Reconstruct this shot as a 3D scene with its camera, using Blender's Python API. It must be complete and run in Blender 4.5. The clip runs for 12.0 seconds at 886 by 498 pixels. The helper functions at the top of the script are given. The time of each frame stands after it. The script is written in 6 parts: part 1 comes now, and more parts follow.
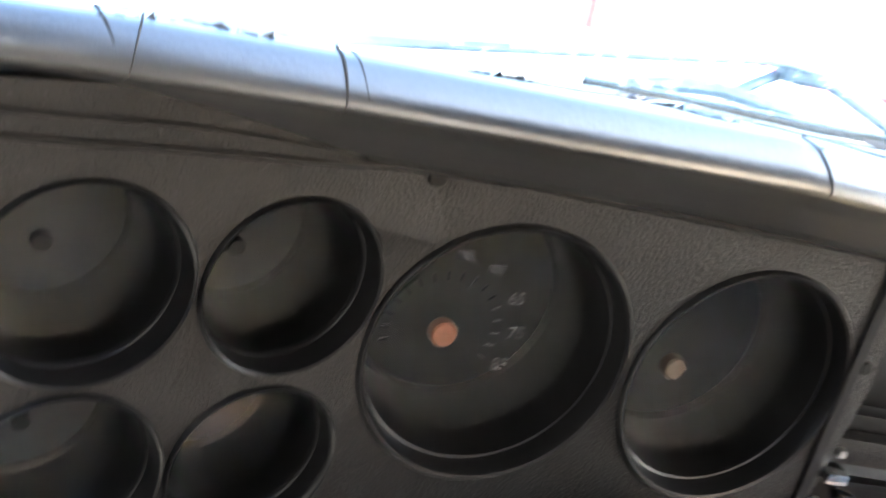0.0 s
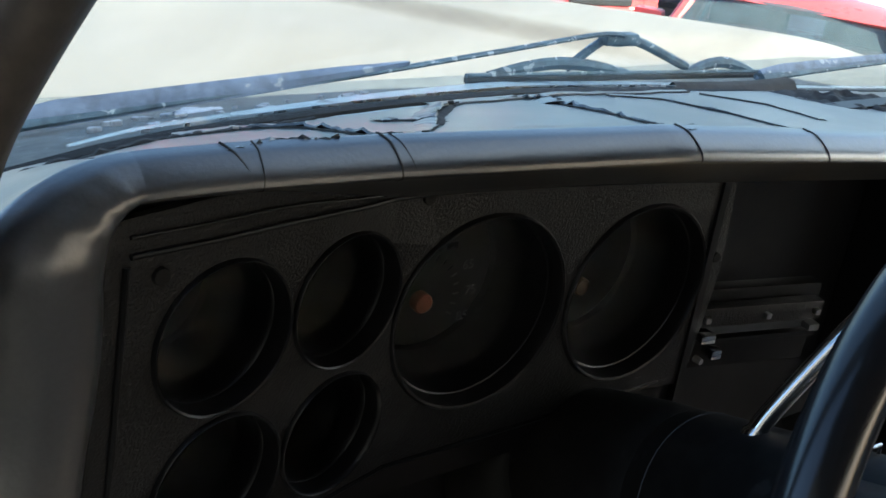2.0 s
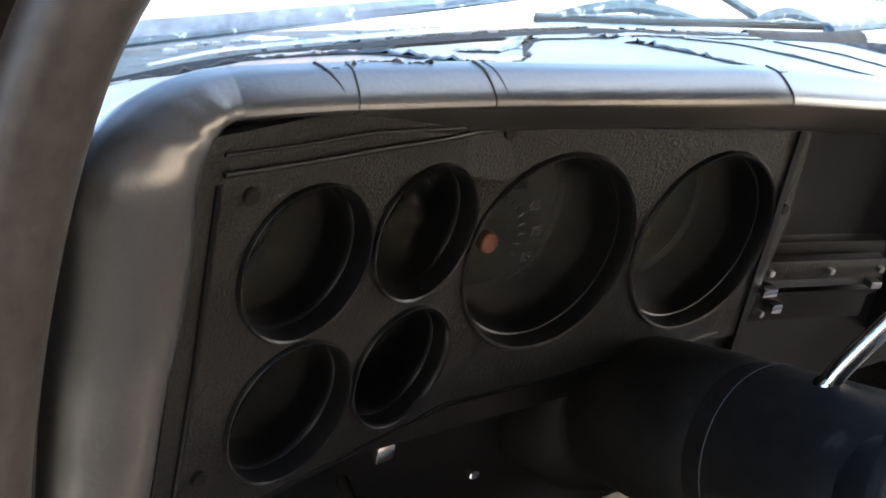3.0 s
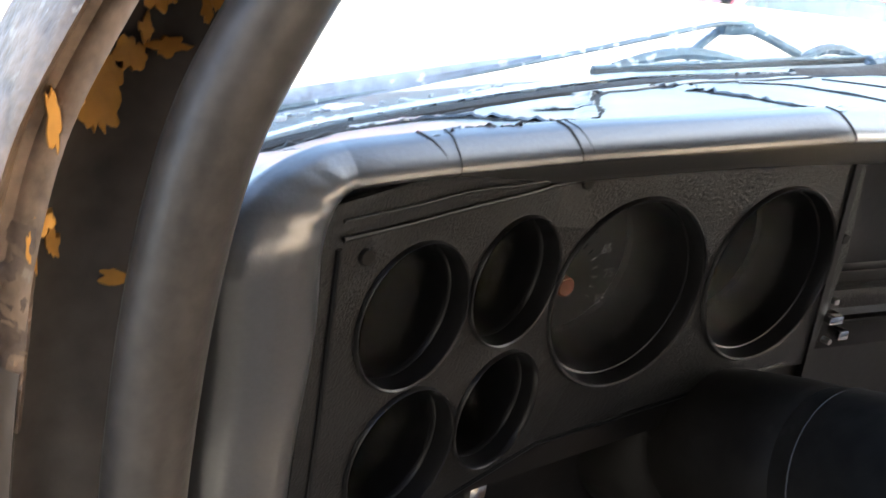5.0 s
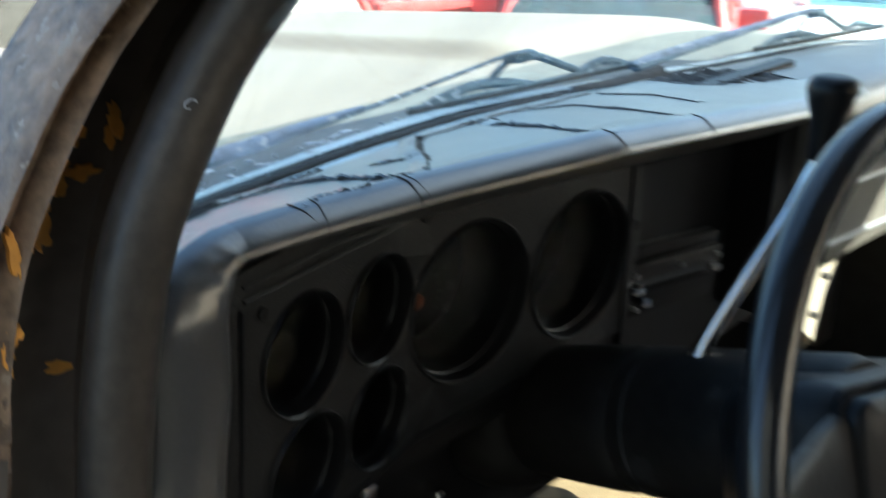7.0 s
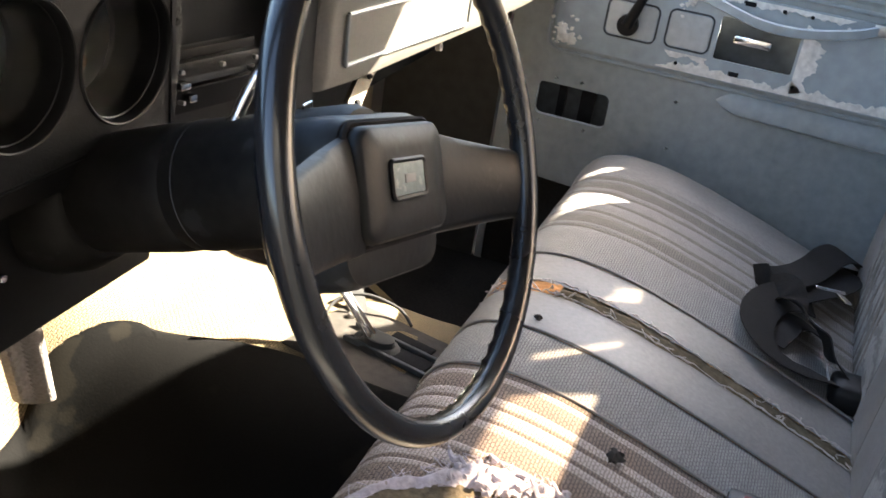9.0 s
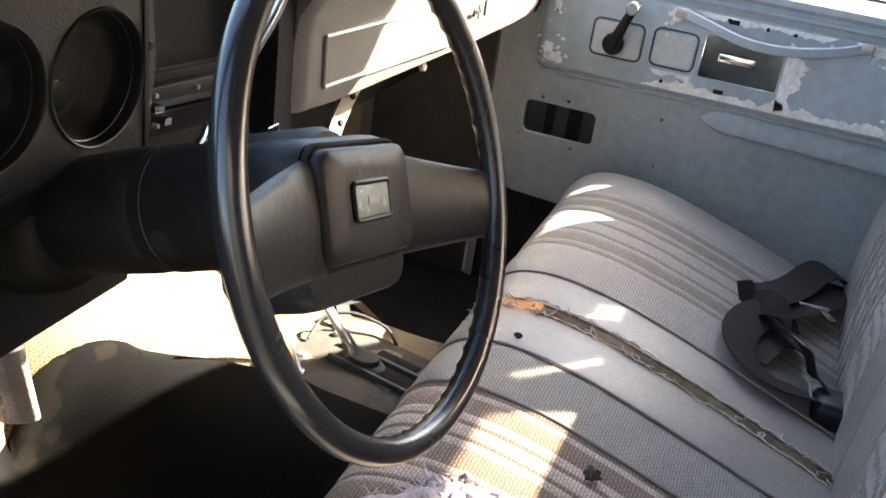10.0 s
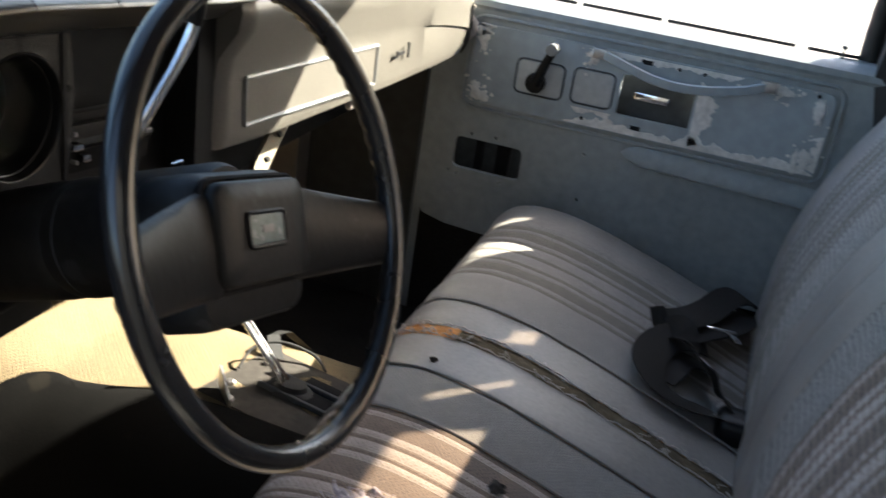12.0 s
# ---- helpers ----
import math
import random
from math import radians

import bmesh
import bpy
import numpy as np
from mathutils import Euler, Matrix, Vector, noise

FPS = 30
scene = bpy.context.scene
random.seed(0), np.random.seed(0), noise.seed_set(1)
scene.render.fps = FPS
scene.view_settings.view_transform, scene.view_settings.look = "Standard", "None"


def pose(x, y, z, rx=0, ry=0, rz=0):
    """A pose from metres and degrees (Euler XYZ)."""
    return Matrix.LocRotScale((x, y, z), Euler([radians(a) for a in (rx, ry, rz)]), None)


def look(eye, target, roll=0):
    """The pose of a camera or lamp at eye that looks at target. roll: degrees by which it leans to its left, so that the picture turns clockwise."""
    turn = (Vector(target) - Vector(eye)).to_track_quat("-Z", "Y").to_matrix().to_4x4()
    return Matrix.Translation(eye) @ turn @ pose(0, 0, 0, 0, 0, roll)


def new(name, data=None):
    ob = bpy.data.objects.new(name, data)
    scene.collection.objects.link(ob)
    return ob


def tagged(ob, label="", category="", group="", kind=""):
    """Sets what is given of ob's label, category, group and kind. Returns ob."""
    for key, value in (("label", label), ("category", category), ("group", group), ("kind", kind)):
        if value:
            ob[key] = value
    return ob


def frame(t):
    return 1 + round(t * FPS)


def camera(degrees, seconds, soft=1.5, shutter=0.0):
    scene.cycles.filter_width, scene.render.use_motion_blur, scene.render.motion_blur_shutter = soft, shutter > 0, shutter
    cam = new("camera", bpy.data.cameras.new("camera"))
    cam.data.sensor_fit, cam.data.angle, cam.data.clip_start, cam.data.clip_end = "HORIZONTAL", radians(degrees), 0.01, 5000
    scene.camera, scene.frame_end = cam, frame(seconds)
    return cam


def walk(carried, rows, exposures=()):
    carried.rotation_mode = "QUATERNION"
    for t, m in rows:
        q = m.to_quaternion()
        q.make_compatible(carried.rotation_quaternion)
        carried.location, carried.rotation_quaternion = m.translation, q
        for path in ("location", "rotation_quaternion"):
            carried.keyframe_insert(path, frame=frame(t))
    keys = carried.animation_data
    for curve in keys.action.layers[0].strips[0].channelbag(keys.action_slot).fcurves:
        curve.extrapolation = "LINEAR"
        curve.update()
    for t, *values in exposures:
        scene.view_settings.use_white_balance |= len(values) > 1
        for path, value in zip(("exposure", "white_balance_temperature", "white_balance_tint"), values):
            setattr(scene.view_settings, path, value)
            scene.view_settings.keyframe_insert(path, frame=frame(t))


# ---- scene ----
cam = camera(48.0, 12.0, 1.5, 0.5)
PATH = [
    (0, (-0.582, -0.262, 1.482), (0.163, 1.445, 0.753), 14.0),
    (0.5, (-0.655, -0.235, 1.499), (0.502, 1.26, 0.845), 13.5),
    (1, (-0.700, -0.253, 1.527), (0.476, 1.184, 0.782), 9.1),
    (1.5, (-0.711, -0.294, 1.541), (0.448, 1.152, 0.789), 7.6),
    (2, (-0.718, -0.311, 1.544), (0.402, 1.141, 0.747), 7.3),
    (2.5, (-0.73, -0.302, 1.532), (0.375, 1.147, 0.709), 8.3),
    (3, (-0.738, -0.295, 1.529), (0.34, 1.141, 0.647), 9.2),
    (3.2, (-0.739, -0.298, 1.526), (0.322, 1.142, 0.632), 9.1),
    (4.8, (-0.771, -0.297, 1.535), (0.268, 1.195, 0.701), 6.4),
    (5, (-0.776, -0.301, 1.541), (0.261, 1.206, 0.732), 5.1),
    (5.5, (-0.767, -0.311, 1.55), (0.39, 1.129, 0.784), 4.2),
    (6, (-0.767, -0.321, 1.552), (0.41, 1.16, 0.904), 1.3),
    (6.5, (-0.784, -0.337, 1.569), (0.323, 1.172, 0.864), -2.2),
    (7, (-0.842, -0.35, 1.593), (0.471, 0.938, 0.807), 0.5),
    (7.5, (-0.936, -0.397, 1.587), (0.632, 0.561, 0.796), 3.0),
    (7.7, (-0.956, -0.409, 1.585), (0.664, 0.455, 0.793), 4.0),
    (9.3, (-0.932, -0.445, 1.548), (0.773, 0.069, 0.638), 8.9),
    (9.5, (-0.93, -0.45, 1.549), (0.777, 0.064, 0.642), 8.8),
    (10, (-0.933, -0.467, 1.561), (0.781, 0.079, 0.687), 8.3),
    (10.5, (-0.945, -0.479, 1.572), (0.782, 0.082, 0.734), 8.0),
    (11, (-0.944, -0.473, 1.567), (0.807, 0.084, 0.778), 7.9),
    (11.5, (-0.946, -0.475, 1.564), (0.816, 0.078, 0.796), 7.8),
    (12, (-0.974, -0.539, 1.588), (0.793, -0.046, 0.79), 8.6),
]

EXPOSURES = [(0.0, 5.60, 6100, 6), (0.2, 4.22, 6000, 3), (0.5, 2.72, 5750, -4), (1.5, 2.58, 5750, -4), (2.0, 2.87, 5900, 0), (2.5, 3.64, 6200, 4), (3.2, 4.58, 6400, 8), (4.8, 5.16, 6450, 8), (5.0, 4.46, 6400, 8), (5.5, 3.51, 5850, -2), (6.0, 2.94, 5750, -5), (6.5, 2.62, 5750, -5),
             (7.0, 3.06, 5800, -4), (7.5, 3.35, 6100, 4), (7.7, 3.55, 6400, 8), (9.4, 4.52, 6750, 8), (10.6, 4.59, 6800, 9), (11.0, 4.00, 6450, 7), (11.5, 3.28, 6350, 6), (12.0, 3.29, 6400, 5)]
walk(cam, [(t, look(eye, target, roll)) for t, eye, target, roll in PATH], EXPOSURES)

# ---- world and sun ----
SUN_WAY = Vector((-0.9, 1.0, -0.95)).normalized()
world = bpy.data.worlds.new("sky")
scene.world = world
world.use_nodes = True
wn = world.node_tree.nodes
sky = wn.new("ShaderNodeTexSky")
sky.sky_type = "NISHITA"
sky.sun_disc = False
sky.dust_density, sky.air_density, sky.ozone_density = 3.5, 0.8, 0.5
sky.sun_elevation = math.asin(-SUN_WAY.z)
sky.sun_rotation = math.atan2(-SUN_WAY.x, -SUN_WAY.y)
world.node_tree.links.new(sky.outputs[0], wn["Background"].inputs[0])
wn["Background"].inputs[1].default_value = 0.088
sun = new("sun", bpy.data.lights.new("sun", "SUN"))
sun.data.energy, sun.data.angle, sun.data.color = 5.0, radians(0.6), (1.0, 0.91, 0.77)
sun.rotation_euler = SUN_WAY.to_track_quat("-Z", "Y").to_euler()
sun.location = (3, -4, 5)


# ---- materials ----
def mat(name, color, rough=0.6, metal=0.0, vary=0.25, fine=60.0, coarse=7.0, bump=0.15, spots=None, spot_scale=12.0, spot_at=0.6, coat=0.0, gloss=0.5):
    """A surface with fine grain, coarse stains and, if spots is a colour, worn patches of that colour."""
    m = bpy.data.materials.new(name)
    m.use_nodes = True
    n, ln = m.node_tree.nodes, m.node_tree.links
    b = n["Principled BSDF"]
    b.inputs["Metallic"].default_value = metal
    b.inputs["Coat Weight"].default_value = coat
    b.inputs["Specular IOR Level"].default_value = gloss
    co = n.new("ShaderNodeTexCoord").outputs["Object"]

    def tex(scale, detail):
        t = n.new("ShaderNodeTexNoise")
        t.inputs["Scale"].default_value, t.inputs["Detail"].default_value = scale, detail
        ln.new(co, t.inputs["Vector"])
        return t.outputs["Fac"]

    f, c = tex(fine, 4), tex(coarse, 5)
    mix = n.new("ShaderNodeMath")
    mix.operation = "ADD"
    ln.new(f, mix.inputs[0]), ln.new(c, mix.inputs[1])
    ramp = n.new("ShaderNodeMapRange")
    ramp.inputs[1].default_value, ramp.inputs[2].default_value = 0.6, 1.4
    ramp.inputs[3].default_value, ramp.inputs[4].default_value = 1 - vary, 1 + vary
    ln.new(mix.outputs[0], ramp.inputs[0])
    hue = n.new("ShaderNodeVectorMath")
    hue.operation = "SCALE"
    hue.inputs[0].default_value = color
    ln.new(ramp.outputs[0], hue.inputs["Scale"])
    out = hue.outputs[0]
    if spots:
        s = tex(spot_scale, 6)
        step = n.new("ShaderNodeMapRange")
        step.inputs[1].default_value, step.inputs[2].default_value = spot_at, spot_at + 0.03
        ln.new(s, step.inputs[0])
        blend = n.new("ShaderNodeMix")
        blend.data_type = "RGBA"
        blend.inputs[7].default_value = (*spots, 1)
        ln.new(step.outputs[0], blend.inputs[0]), ln.new(out, blend.inputs[6])
        out = blend.outputs[2]
    ln.new(out, b.inputs["Base Color"])
    r = n.new("ShaderNodeMapRange")
    r.inputs[3].default_value, r.inputs[4].default_value = max(rough - 0.12, 0.03), min(rough + 0.12, 1)
    ln.new(c, r.inputs[0]), ln.new(r.outputs[0], b.inputs["Roughness"])
    if bump:
        bm_ = n.new("ShaderNodeBump")
        bm_.inputs["Strength"].default_value, bm_.inputs["Distance"].default_value = bump, 0.002
        ln.new(f, bm_.inputs["Height"]), ln.new(bm_.outputs[0], b.inputs["Normal"])
    return m


def weave(name, color, dark, scale=180.0):
    """Woven cloth: rows of small knots."""
    m = mat(name, color, 0.85, vary=0.2, bump=0)
    n, ln = m.node_tree.nodes, m.node_tree.links
    b = n["Principled BSDF"]
    br = n.new("ShaderNodeTexBrick")
    br.inputs["Scale"].default_value = scale
    br.inputs["Mortar Size"].default_value = 0.18
    br.inputs["Mortar Smooth"].default_value = 0.6
    br.inputs["Brick Width"].default_value, br.inputs["Row Height"].default_value = 1.6, 0.8
    warp = n.new("ShaderNodeTexNoise")
    warp.inputs["Scale"].default_value, warp.inputs["Detail"].default_value = 130.0, 3
    ln.new(n["Texture Coordinate"].outputs["Object"], warp.inputs["Vector"])
    push = n.new("ShaderNodeVectorMath")
    push.operation = "MULTIPLY_ADD"
    push.inputs[1].default_value = (0.0035, 0.0035, 0.0035)
    ln.new(warp.outputs["Color"], push.inputs[0]), ln.new(n["Texture Coordinate"].outputs["Object"], push.inputs[2])
    ln.new(push.outputs[0], br.inputs["Vector"])
    mul = n.new("ShaderNodeMix")
    mul.data_type = "RGBA"
    mul.inputs[7].default_value = (*dark, 1)
    old = b.inputs["Base Color"].links[0].from_socket
    ln.new(br.outputs["Fac"], mul.inputs[0]), ln.new(old, mul.inputs[6]), ln.new(mul.outputs[2], b.inputs["Base Color"])
    bu = n.new("ShaderNodeBump")
    bu.inputs["Strength"].default_value, bu.inputs["Distance"].default_value = 0.6, 0.002
    bu.invert = True
    ln.new(br.outputs["Fac"], bu.inputs["Height"]), ln.new(bu.outputs[0], b.inputs["Normal"])
    return m


def glass(name, tint=(1, 1, 1), film_most=0.0, least=0.0, film_tone=(0.7, 0.68, 0.62)):
    """Thin pane: see-through with mirror gloss, and a dusty film or painted glare."""
    m = bpy.data.materials.new(name)
    m.use_nodes = True
    n, ln = m.node_tree.nodes, m.node_tree.links
    n.remove(n["Principled BSDF"])
    tr, gl, df = n.new("ShaderNodeBsdfTransparent"), n.new("ShaderNodeBsdfGlossy"), n.new("ShaderNodeBsdfDiffuse")
    tr.inputs[0].default_value = (*tint, 1)
    gl.inputs["Roughness"].default_value = 0.02
    df.inputs[0].default_value = (*film_tone, 1)
    fr = n.new("ShaderNodeFresnel")
    fr.inputs[0].default_value = 1.5
    a, d = n.new("ShaderNodeMixShader"), n.new("ShaderNodeMixShader")
    half = n.new("ShaderNodeMath")
    half.operation, half.inputs[1].default_value = "MULTIPLY", 0.45
    ln.new(fr.outputs[0], half.inputs[0])
    ln.new(half.outputs[0], a.inputs[0]), ln.new(tr.outputs[0], a.inputs[1]), ln.new(gl.outputs[0], a.inputs[2])
    no = n.new("ShaderNodeTexNoise")
    no.inputs["Scale"].default_value, no.inputs["Detail"].default_value = 9, 6
    ln.new(n.new("ShaderNodeTexCoord").outputs["Object"], no.inputs["Vector"])
    mr = n.new("ShaderNodeMapRange")
    mr.inputs[1].default_value, mr.inputs[2].default_value, mr.inputs[3].default_value, mr.inputs[4].default_value = 0.35, 0.75, least, film_most
    ln.new(no.outputs["Fac"], mr.inputs[0]), ln.new(mr.outputs[0], d.inputs[0])
    ln.new(a.outputs[0], d.inputs[1]), ln.new(df.outputs[0], d.inputs[2])
    ln.new(d.outputs[0], n["Material Output"].inputs[0])
    return m


PAD = mat("pad_vinyl", (0.03, 0.03, 0.031), 0.38, vary=0.3, fine=420, coarse=11, bump=0.1, gloss=1.0)
PAD.node_tree.nodes["Principled BSDF"].inputs["Coat Weight"].default_value = 0.6
PAD.node_tree.nodes["Principled BSDF"].inputs["Coat Roughness"].default_value = 0.3
PAD_GREY = mat("grey_vinyl", (0.1, 0.093, 0.08), 0.36, vary=0.18, fine=300, coarse=8, bump=0.1, gloss=0.75)
FOAM_DARK = mat("old_foam", (0.03, 0.025, 0.02), 0.95, vary=0.5, fine=200, bump=0.6)
BEZEL = mat("grained_plastic", (0.0085, 0.0083, 0.0082), 0.42, vary=0.6, fine=800, coarse=60, bump=0.4, spots=(0.02, 0.02, 0.021), spot_scale=420, spot_at=0.66, gloss=0.26)
BLACK = mat("black_plastic", (0.0075, 0.0075, 0.0078), 0.4, vary=0.3, fine=120, bump=0.05, gloss=0.18)
COLUMN = mat("column_paint", (0.0085, 0.008, 0.0076), 0.5, vary=0.5, fine=90, coarse=16, bump=0.12, spots=(0.018, 0.018, 0.018), spot_scale=30, spot_at=0.64, gloss=0.12)
HUB = mat("hub_plastic", (0.0082, 0.0088, 0.0096), 0.48, vary=0.45, fine=120, coarse=18, bump=0.15, spots=(0.02, 0.022, 0.024), spot_scale=34, spot_at=0.65, gloss=0.2)
RIM = mat("rim_plastic", (0.012, 0.012, 0.013), 0.25, vary=0.3, fine=90, bump=0.03)
POD = mat("pod_black", (0.006, 0.006, 0.0065), 0.34, vary=0.3, fine=120, bump=0.03, gloss=0.18)
DIAL = mat("dial_black", (0.15, 0.15, 0.155), 0.55, vary=0.2, bump=0, gloss=0.3)
SMALL_DIAL = mat("small_dial_black", (0.035, 0.035, 0.036), 0.6, vary=0.35, bump=0, gloss=0.2)
ORANGE = mat("orange_paint", (0.2, 0.068, 0.032), 0.5, vary=0.2, bump=0)
OCHRE = mat("faded_ochre", (0.1, 0.07, 0.04), 0.5, vary=0.2, bump=0)
PRINT = mat("white_print", (0.24, 0.24, 0.24), 0.6, vary=0.1, bump=0)
BRACE = mat("yellowed_steel", (0.075, 0.06, 0.036), 0.6, 0.2, vary=0.4, fine=50, coarse=14, bump=0.3, spots=(0.12, 0.06, 0.03), spot_scale=40, spot_at=0.6)
CHROME = mat("chrome", (0.75, 0.75, 0.76), 0.12, 1.0, vary=0.1, bump=0.03)
STEEL = mat("dull_steel", (0.42, 0.41, 0.4), 0.4, 1.0, vary=0.3, fine=80, bump=0.1)
RUSTY = mat("rusty_steel", (0.036, 0.031, 0.026), 0.8, 0.3, vary=0.5, fine=70, bump=0.5)
SILVER = mat("silver_paint", (0.4, 0.42, 0.42), 0.4, 0.3, vary=0.2, bump=0.05)
EMBLEM = mat("worn_emblem_silver", (0.15, 0.185, 0.185), 0.5, 0.15, vary=0.35, fine=220, coarse=60, bump=0.2, spots=(0.3, 0.33, 0.33), spot_scale=120, spot_at=0.6)
GLOVETRIM = mat("dull_trim_strip", (0.17, 0.18, 0.185), 0.4, 0.4, vary=0.3, fine=90, bump=0.1)
DOOR = mat("blue_grey_paint", (0.232, 0.255, 0.262), 0.42, vary=0.22, fine=50, coarse=5, bump=0.08)
PANEL = mat("worn_blue_paint", (0.275, 0.312, 0.33), 0.4, vary=0.2, fine=40, coarse=6, bump=0.1)
PRIMER = mat("chipped_primer", (0.62, 0.6, 0.56), 0.8, vary=0.3, fine=120, coarse=20, bump=0.3)
# near black for badge marks, and for the shade in holes, slots, grooves
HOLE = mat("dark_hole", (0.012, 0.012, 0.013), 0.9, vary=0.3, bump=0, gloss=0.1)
# dark metal; inside the door it also carries the cavity's shade
SHADE_METAL = mat("dark_shade_metal", (0.05, 0.055, 0.06), 0.6, 0.2, vary=0.4, bump=0.2, gloss=0.3)
TRIM = mat("vinyl_trim_roll", (0.042, 0.036, 0.031), 0.42, vary=0.5, fine=150, coarse=16, bump=0.16, gloss=0.4)
JAMB = mat("jamb_paint", (0.1, 0.08, 0.064), 0.55, vary=0.5, fine=60, coarse=9, bump=0.3, spots=(0.14, 0.07, 0.03), spot_scale=22, spot_at=0.66)
FLANGE = mat("worn_flange", (0.19, 0.13, 0.085), 0.55, vary=0.65, fine=140, coarse=38, bump=0.8, spots=(0.27, 0.21, 0.15), spot_scale=90, spot_at=0.62)
RUSTBLISTER = mat("blistered_rust", (0.12, 0.085, 0.062), 0.8, 0.1, vary=0.6, fine=150, coarse=45, bump=0.8, spots=(0.22, 0.15, 0.1), spot_scale=70, spot_at=0.58)
BARE = mat("bare_edge_metal", (0.4, 0.3, 0.17), 0.55, 0.3, vary=0.5, fine=200, bump=0.3)
YELLOW = mat("old_yellow_paint", (0.6, 0.27, 0.04), 0.6, vary=0.3, fine=90, coarse=30, bump=0.3)
VINYL = mat("seat_vinyl", (0.196, 0.18, 0.166), 0.46, vary=0.2, fine=160, coarse=13, bump=0.2)
CLOTH = weave("seat_cloth", (0.265, 0.25, 0.232), (0.138, 0.129, 0.121), 230)
# greyer copy of the brown cloth, for stripes lying in shade
SHADED_STRIPE = weave("shaded_striped_cloth", (0.175, 0.155, 0.132), (0.09, 0.08, 0.068), 210)
BROWN = weave("brown_cloth", (0.2, 0.15, 0.12), (0.1, 0.075, 0.06), 210)
PALE = weave("pale_cloth", (0.42, 0.36, 0.32), (0.25, 0.2, 0.17), 210)
FOAM = mat("seat_foam", (0.45, 0.2, 0.06), 0.95, vary=0.5, fine=120, coarse=20, bump=0.9)
FLUFF = mat("torn_backing", (0.4, 0.355, 0.32), 0.95, vary=0.35, fine=160, bump=0.8)
BATTING = mat("lilac_batting", (0.43, 0.385, 0.405), 0.95, vary=0.3, fine=190, coarse=35, bump=0.7, spots=(0.3, 0.25, 0.23), spot_scale=60, spot_at=0.63, gloss=0.1)
WEB = mat("belt_webbing", (0.018, 0.0165, 0.0155), 0.75, vary=0.4, fine=400, bump=0.4, gloss=0.12)
OLIVE = mat("olive_seat_foam", (0.11, 0.088, 0.058), 0.95, vary=0.5, fine=150, coarse=25, bump=0.9, gloss=0.1)
# near black that stands in for the shade on the driver floor
SHADE_BLACK = mat("floor_shade_black", (0.0032, 0.003, 0.0028), 0.9, vary=0.7, fine=300, coarse=8, bump=0.12, spots=(0.008, 0.007, 0.0055), spot_scale=9, spot_at=0.58, gloss=0.08)
MAT_TAN = weave("floor_mat_and_shade", (0.175, 0.13, 0.068), (0.075, 0.053, 0.026), 190)
CARBODY = mat("cab_paint_dark", (0.03, 0.03, 0.03), 0.6, vary=0.4, fine=40, bump=0.2, gloss=0.3)
HOOD = mat("dusty_hood_paint", (0.15, 0.126, 0.102), 0.45, vary=0.08, fine=70, coarse=3, bump=0.03)
WIPER = mat("weathered_wiper_paint", (0.085, 0.135, 0.17), 0.5, vary=0.6, fine=120, coarse=30, bump=0.5, spots=(0.42, 0.47, 0.5), spot_scale=140, spot_at=0.605, gloss=0.3)
PLATE = mat("weathered_blue_plate", (0.2, 0.25, 0.34), 0.5, vary=0.45, fine=140, coarse=35, bump=0.4, spots=(0.5, 0.53, 0.58), spot_scale=75, spot_at=0.63, gloss=0.4)
TORN = mat("torn_vinyl", (0.025, 0.022, 0.02), 0.8, vary=0.5, fine=120, bump=0.6)
FLECK = mat("white_paint_flake", (0.42, 0.44, 0.47), 0.6, vary=0.3, fine=200, bump=0.3)
DOORTRIM = mat("brown_door_trim", (0.04, 0.028, 0.02), 0.6, vary=0.3, fine=80, bump=0.2)
COWL = mat("dusty_cowl", (0.075, 0.075, 0.07), 0.7, vary=0.5, fine=110, coarse=28, bump=0.4, spots=(0.19, 0.19, 0.18), spot_scale=160, spot_at=0.66)
RUBBER = mat("rubber", (0.02, 0.02, 0.02), 0.6, vary=0.3, bump=0.1, gloss=0.25)
CARPET = mat("dirty_black_carpet", (0.018, 0.016, 0.014), 0.95, vary=0.5, fine=200, coarse=9, bump=0.6, gloss=0.1)
HEADLINER = mat("headliner", (0.1, 0.1, 0.1), 0.9, vary=0.15, bump=0.1)
RED = mat("red_car_paint", (0.46, 0.06, 0.055), 0.3, vary=0.1, fine=20, bump=0, coat=0.15)
BUTTON = mat("red_plastic", (0.1, 0.012, 0.012), 0.5, vary=0.2, bump=0.02, gloss=0.2)
WHITE = mat("white_car_paint", (0.75, 0.75, 0.75), 0.3, vary=0.05, bump=0, coat=0.5)
DARKCAR = mat("dark_car_paint", (0.04, 0.05, 0.07), 0.3, vary=0.1, bump=0, coat=0.5)
ASPHALT = mat("pale_asphalt", (0.16, 0.155, 0.145), 0.9, vary=0.25, fine=40, coarse=0.6, bump=0.3)
WINDSHIELD = glass("windshield_glass", (0.86, 0.95, 0.97), 0.28, 0.06)
REARGLASS = glass("rear_glass", (0.6, 0.52, 0.45), 0.1)
# pale blue that stands in for sky reflected at the glass foot
LEDGE = mat("ledge_sky_sheen", (0.33, 0.4, 0.43), 0.3, vary=0.3, fine=90, coarse=12, bump=0.15, spots=(0.1, 0.11, 0.12), spot_scale=60, spot_at=0.64)
# the bluish film on parked-car panes stands in for reflected sky
CARGLASS = glass("car_glass", (0.18, 0.38, 0.46), 0.16, 0.1, (0.45, 0.58, 0.62))
# pale film that paints sky glare on the coupe's front side window
GLARE_GLASS = glass("glare_car_glass", (0.5, 0.6, 0.7), 0.62, 0.5)
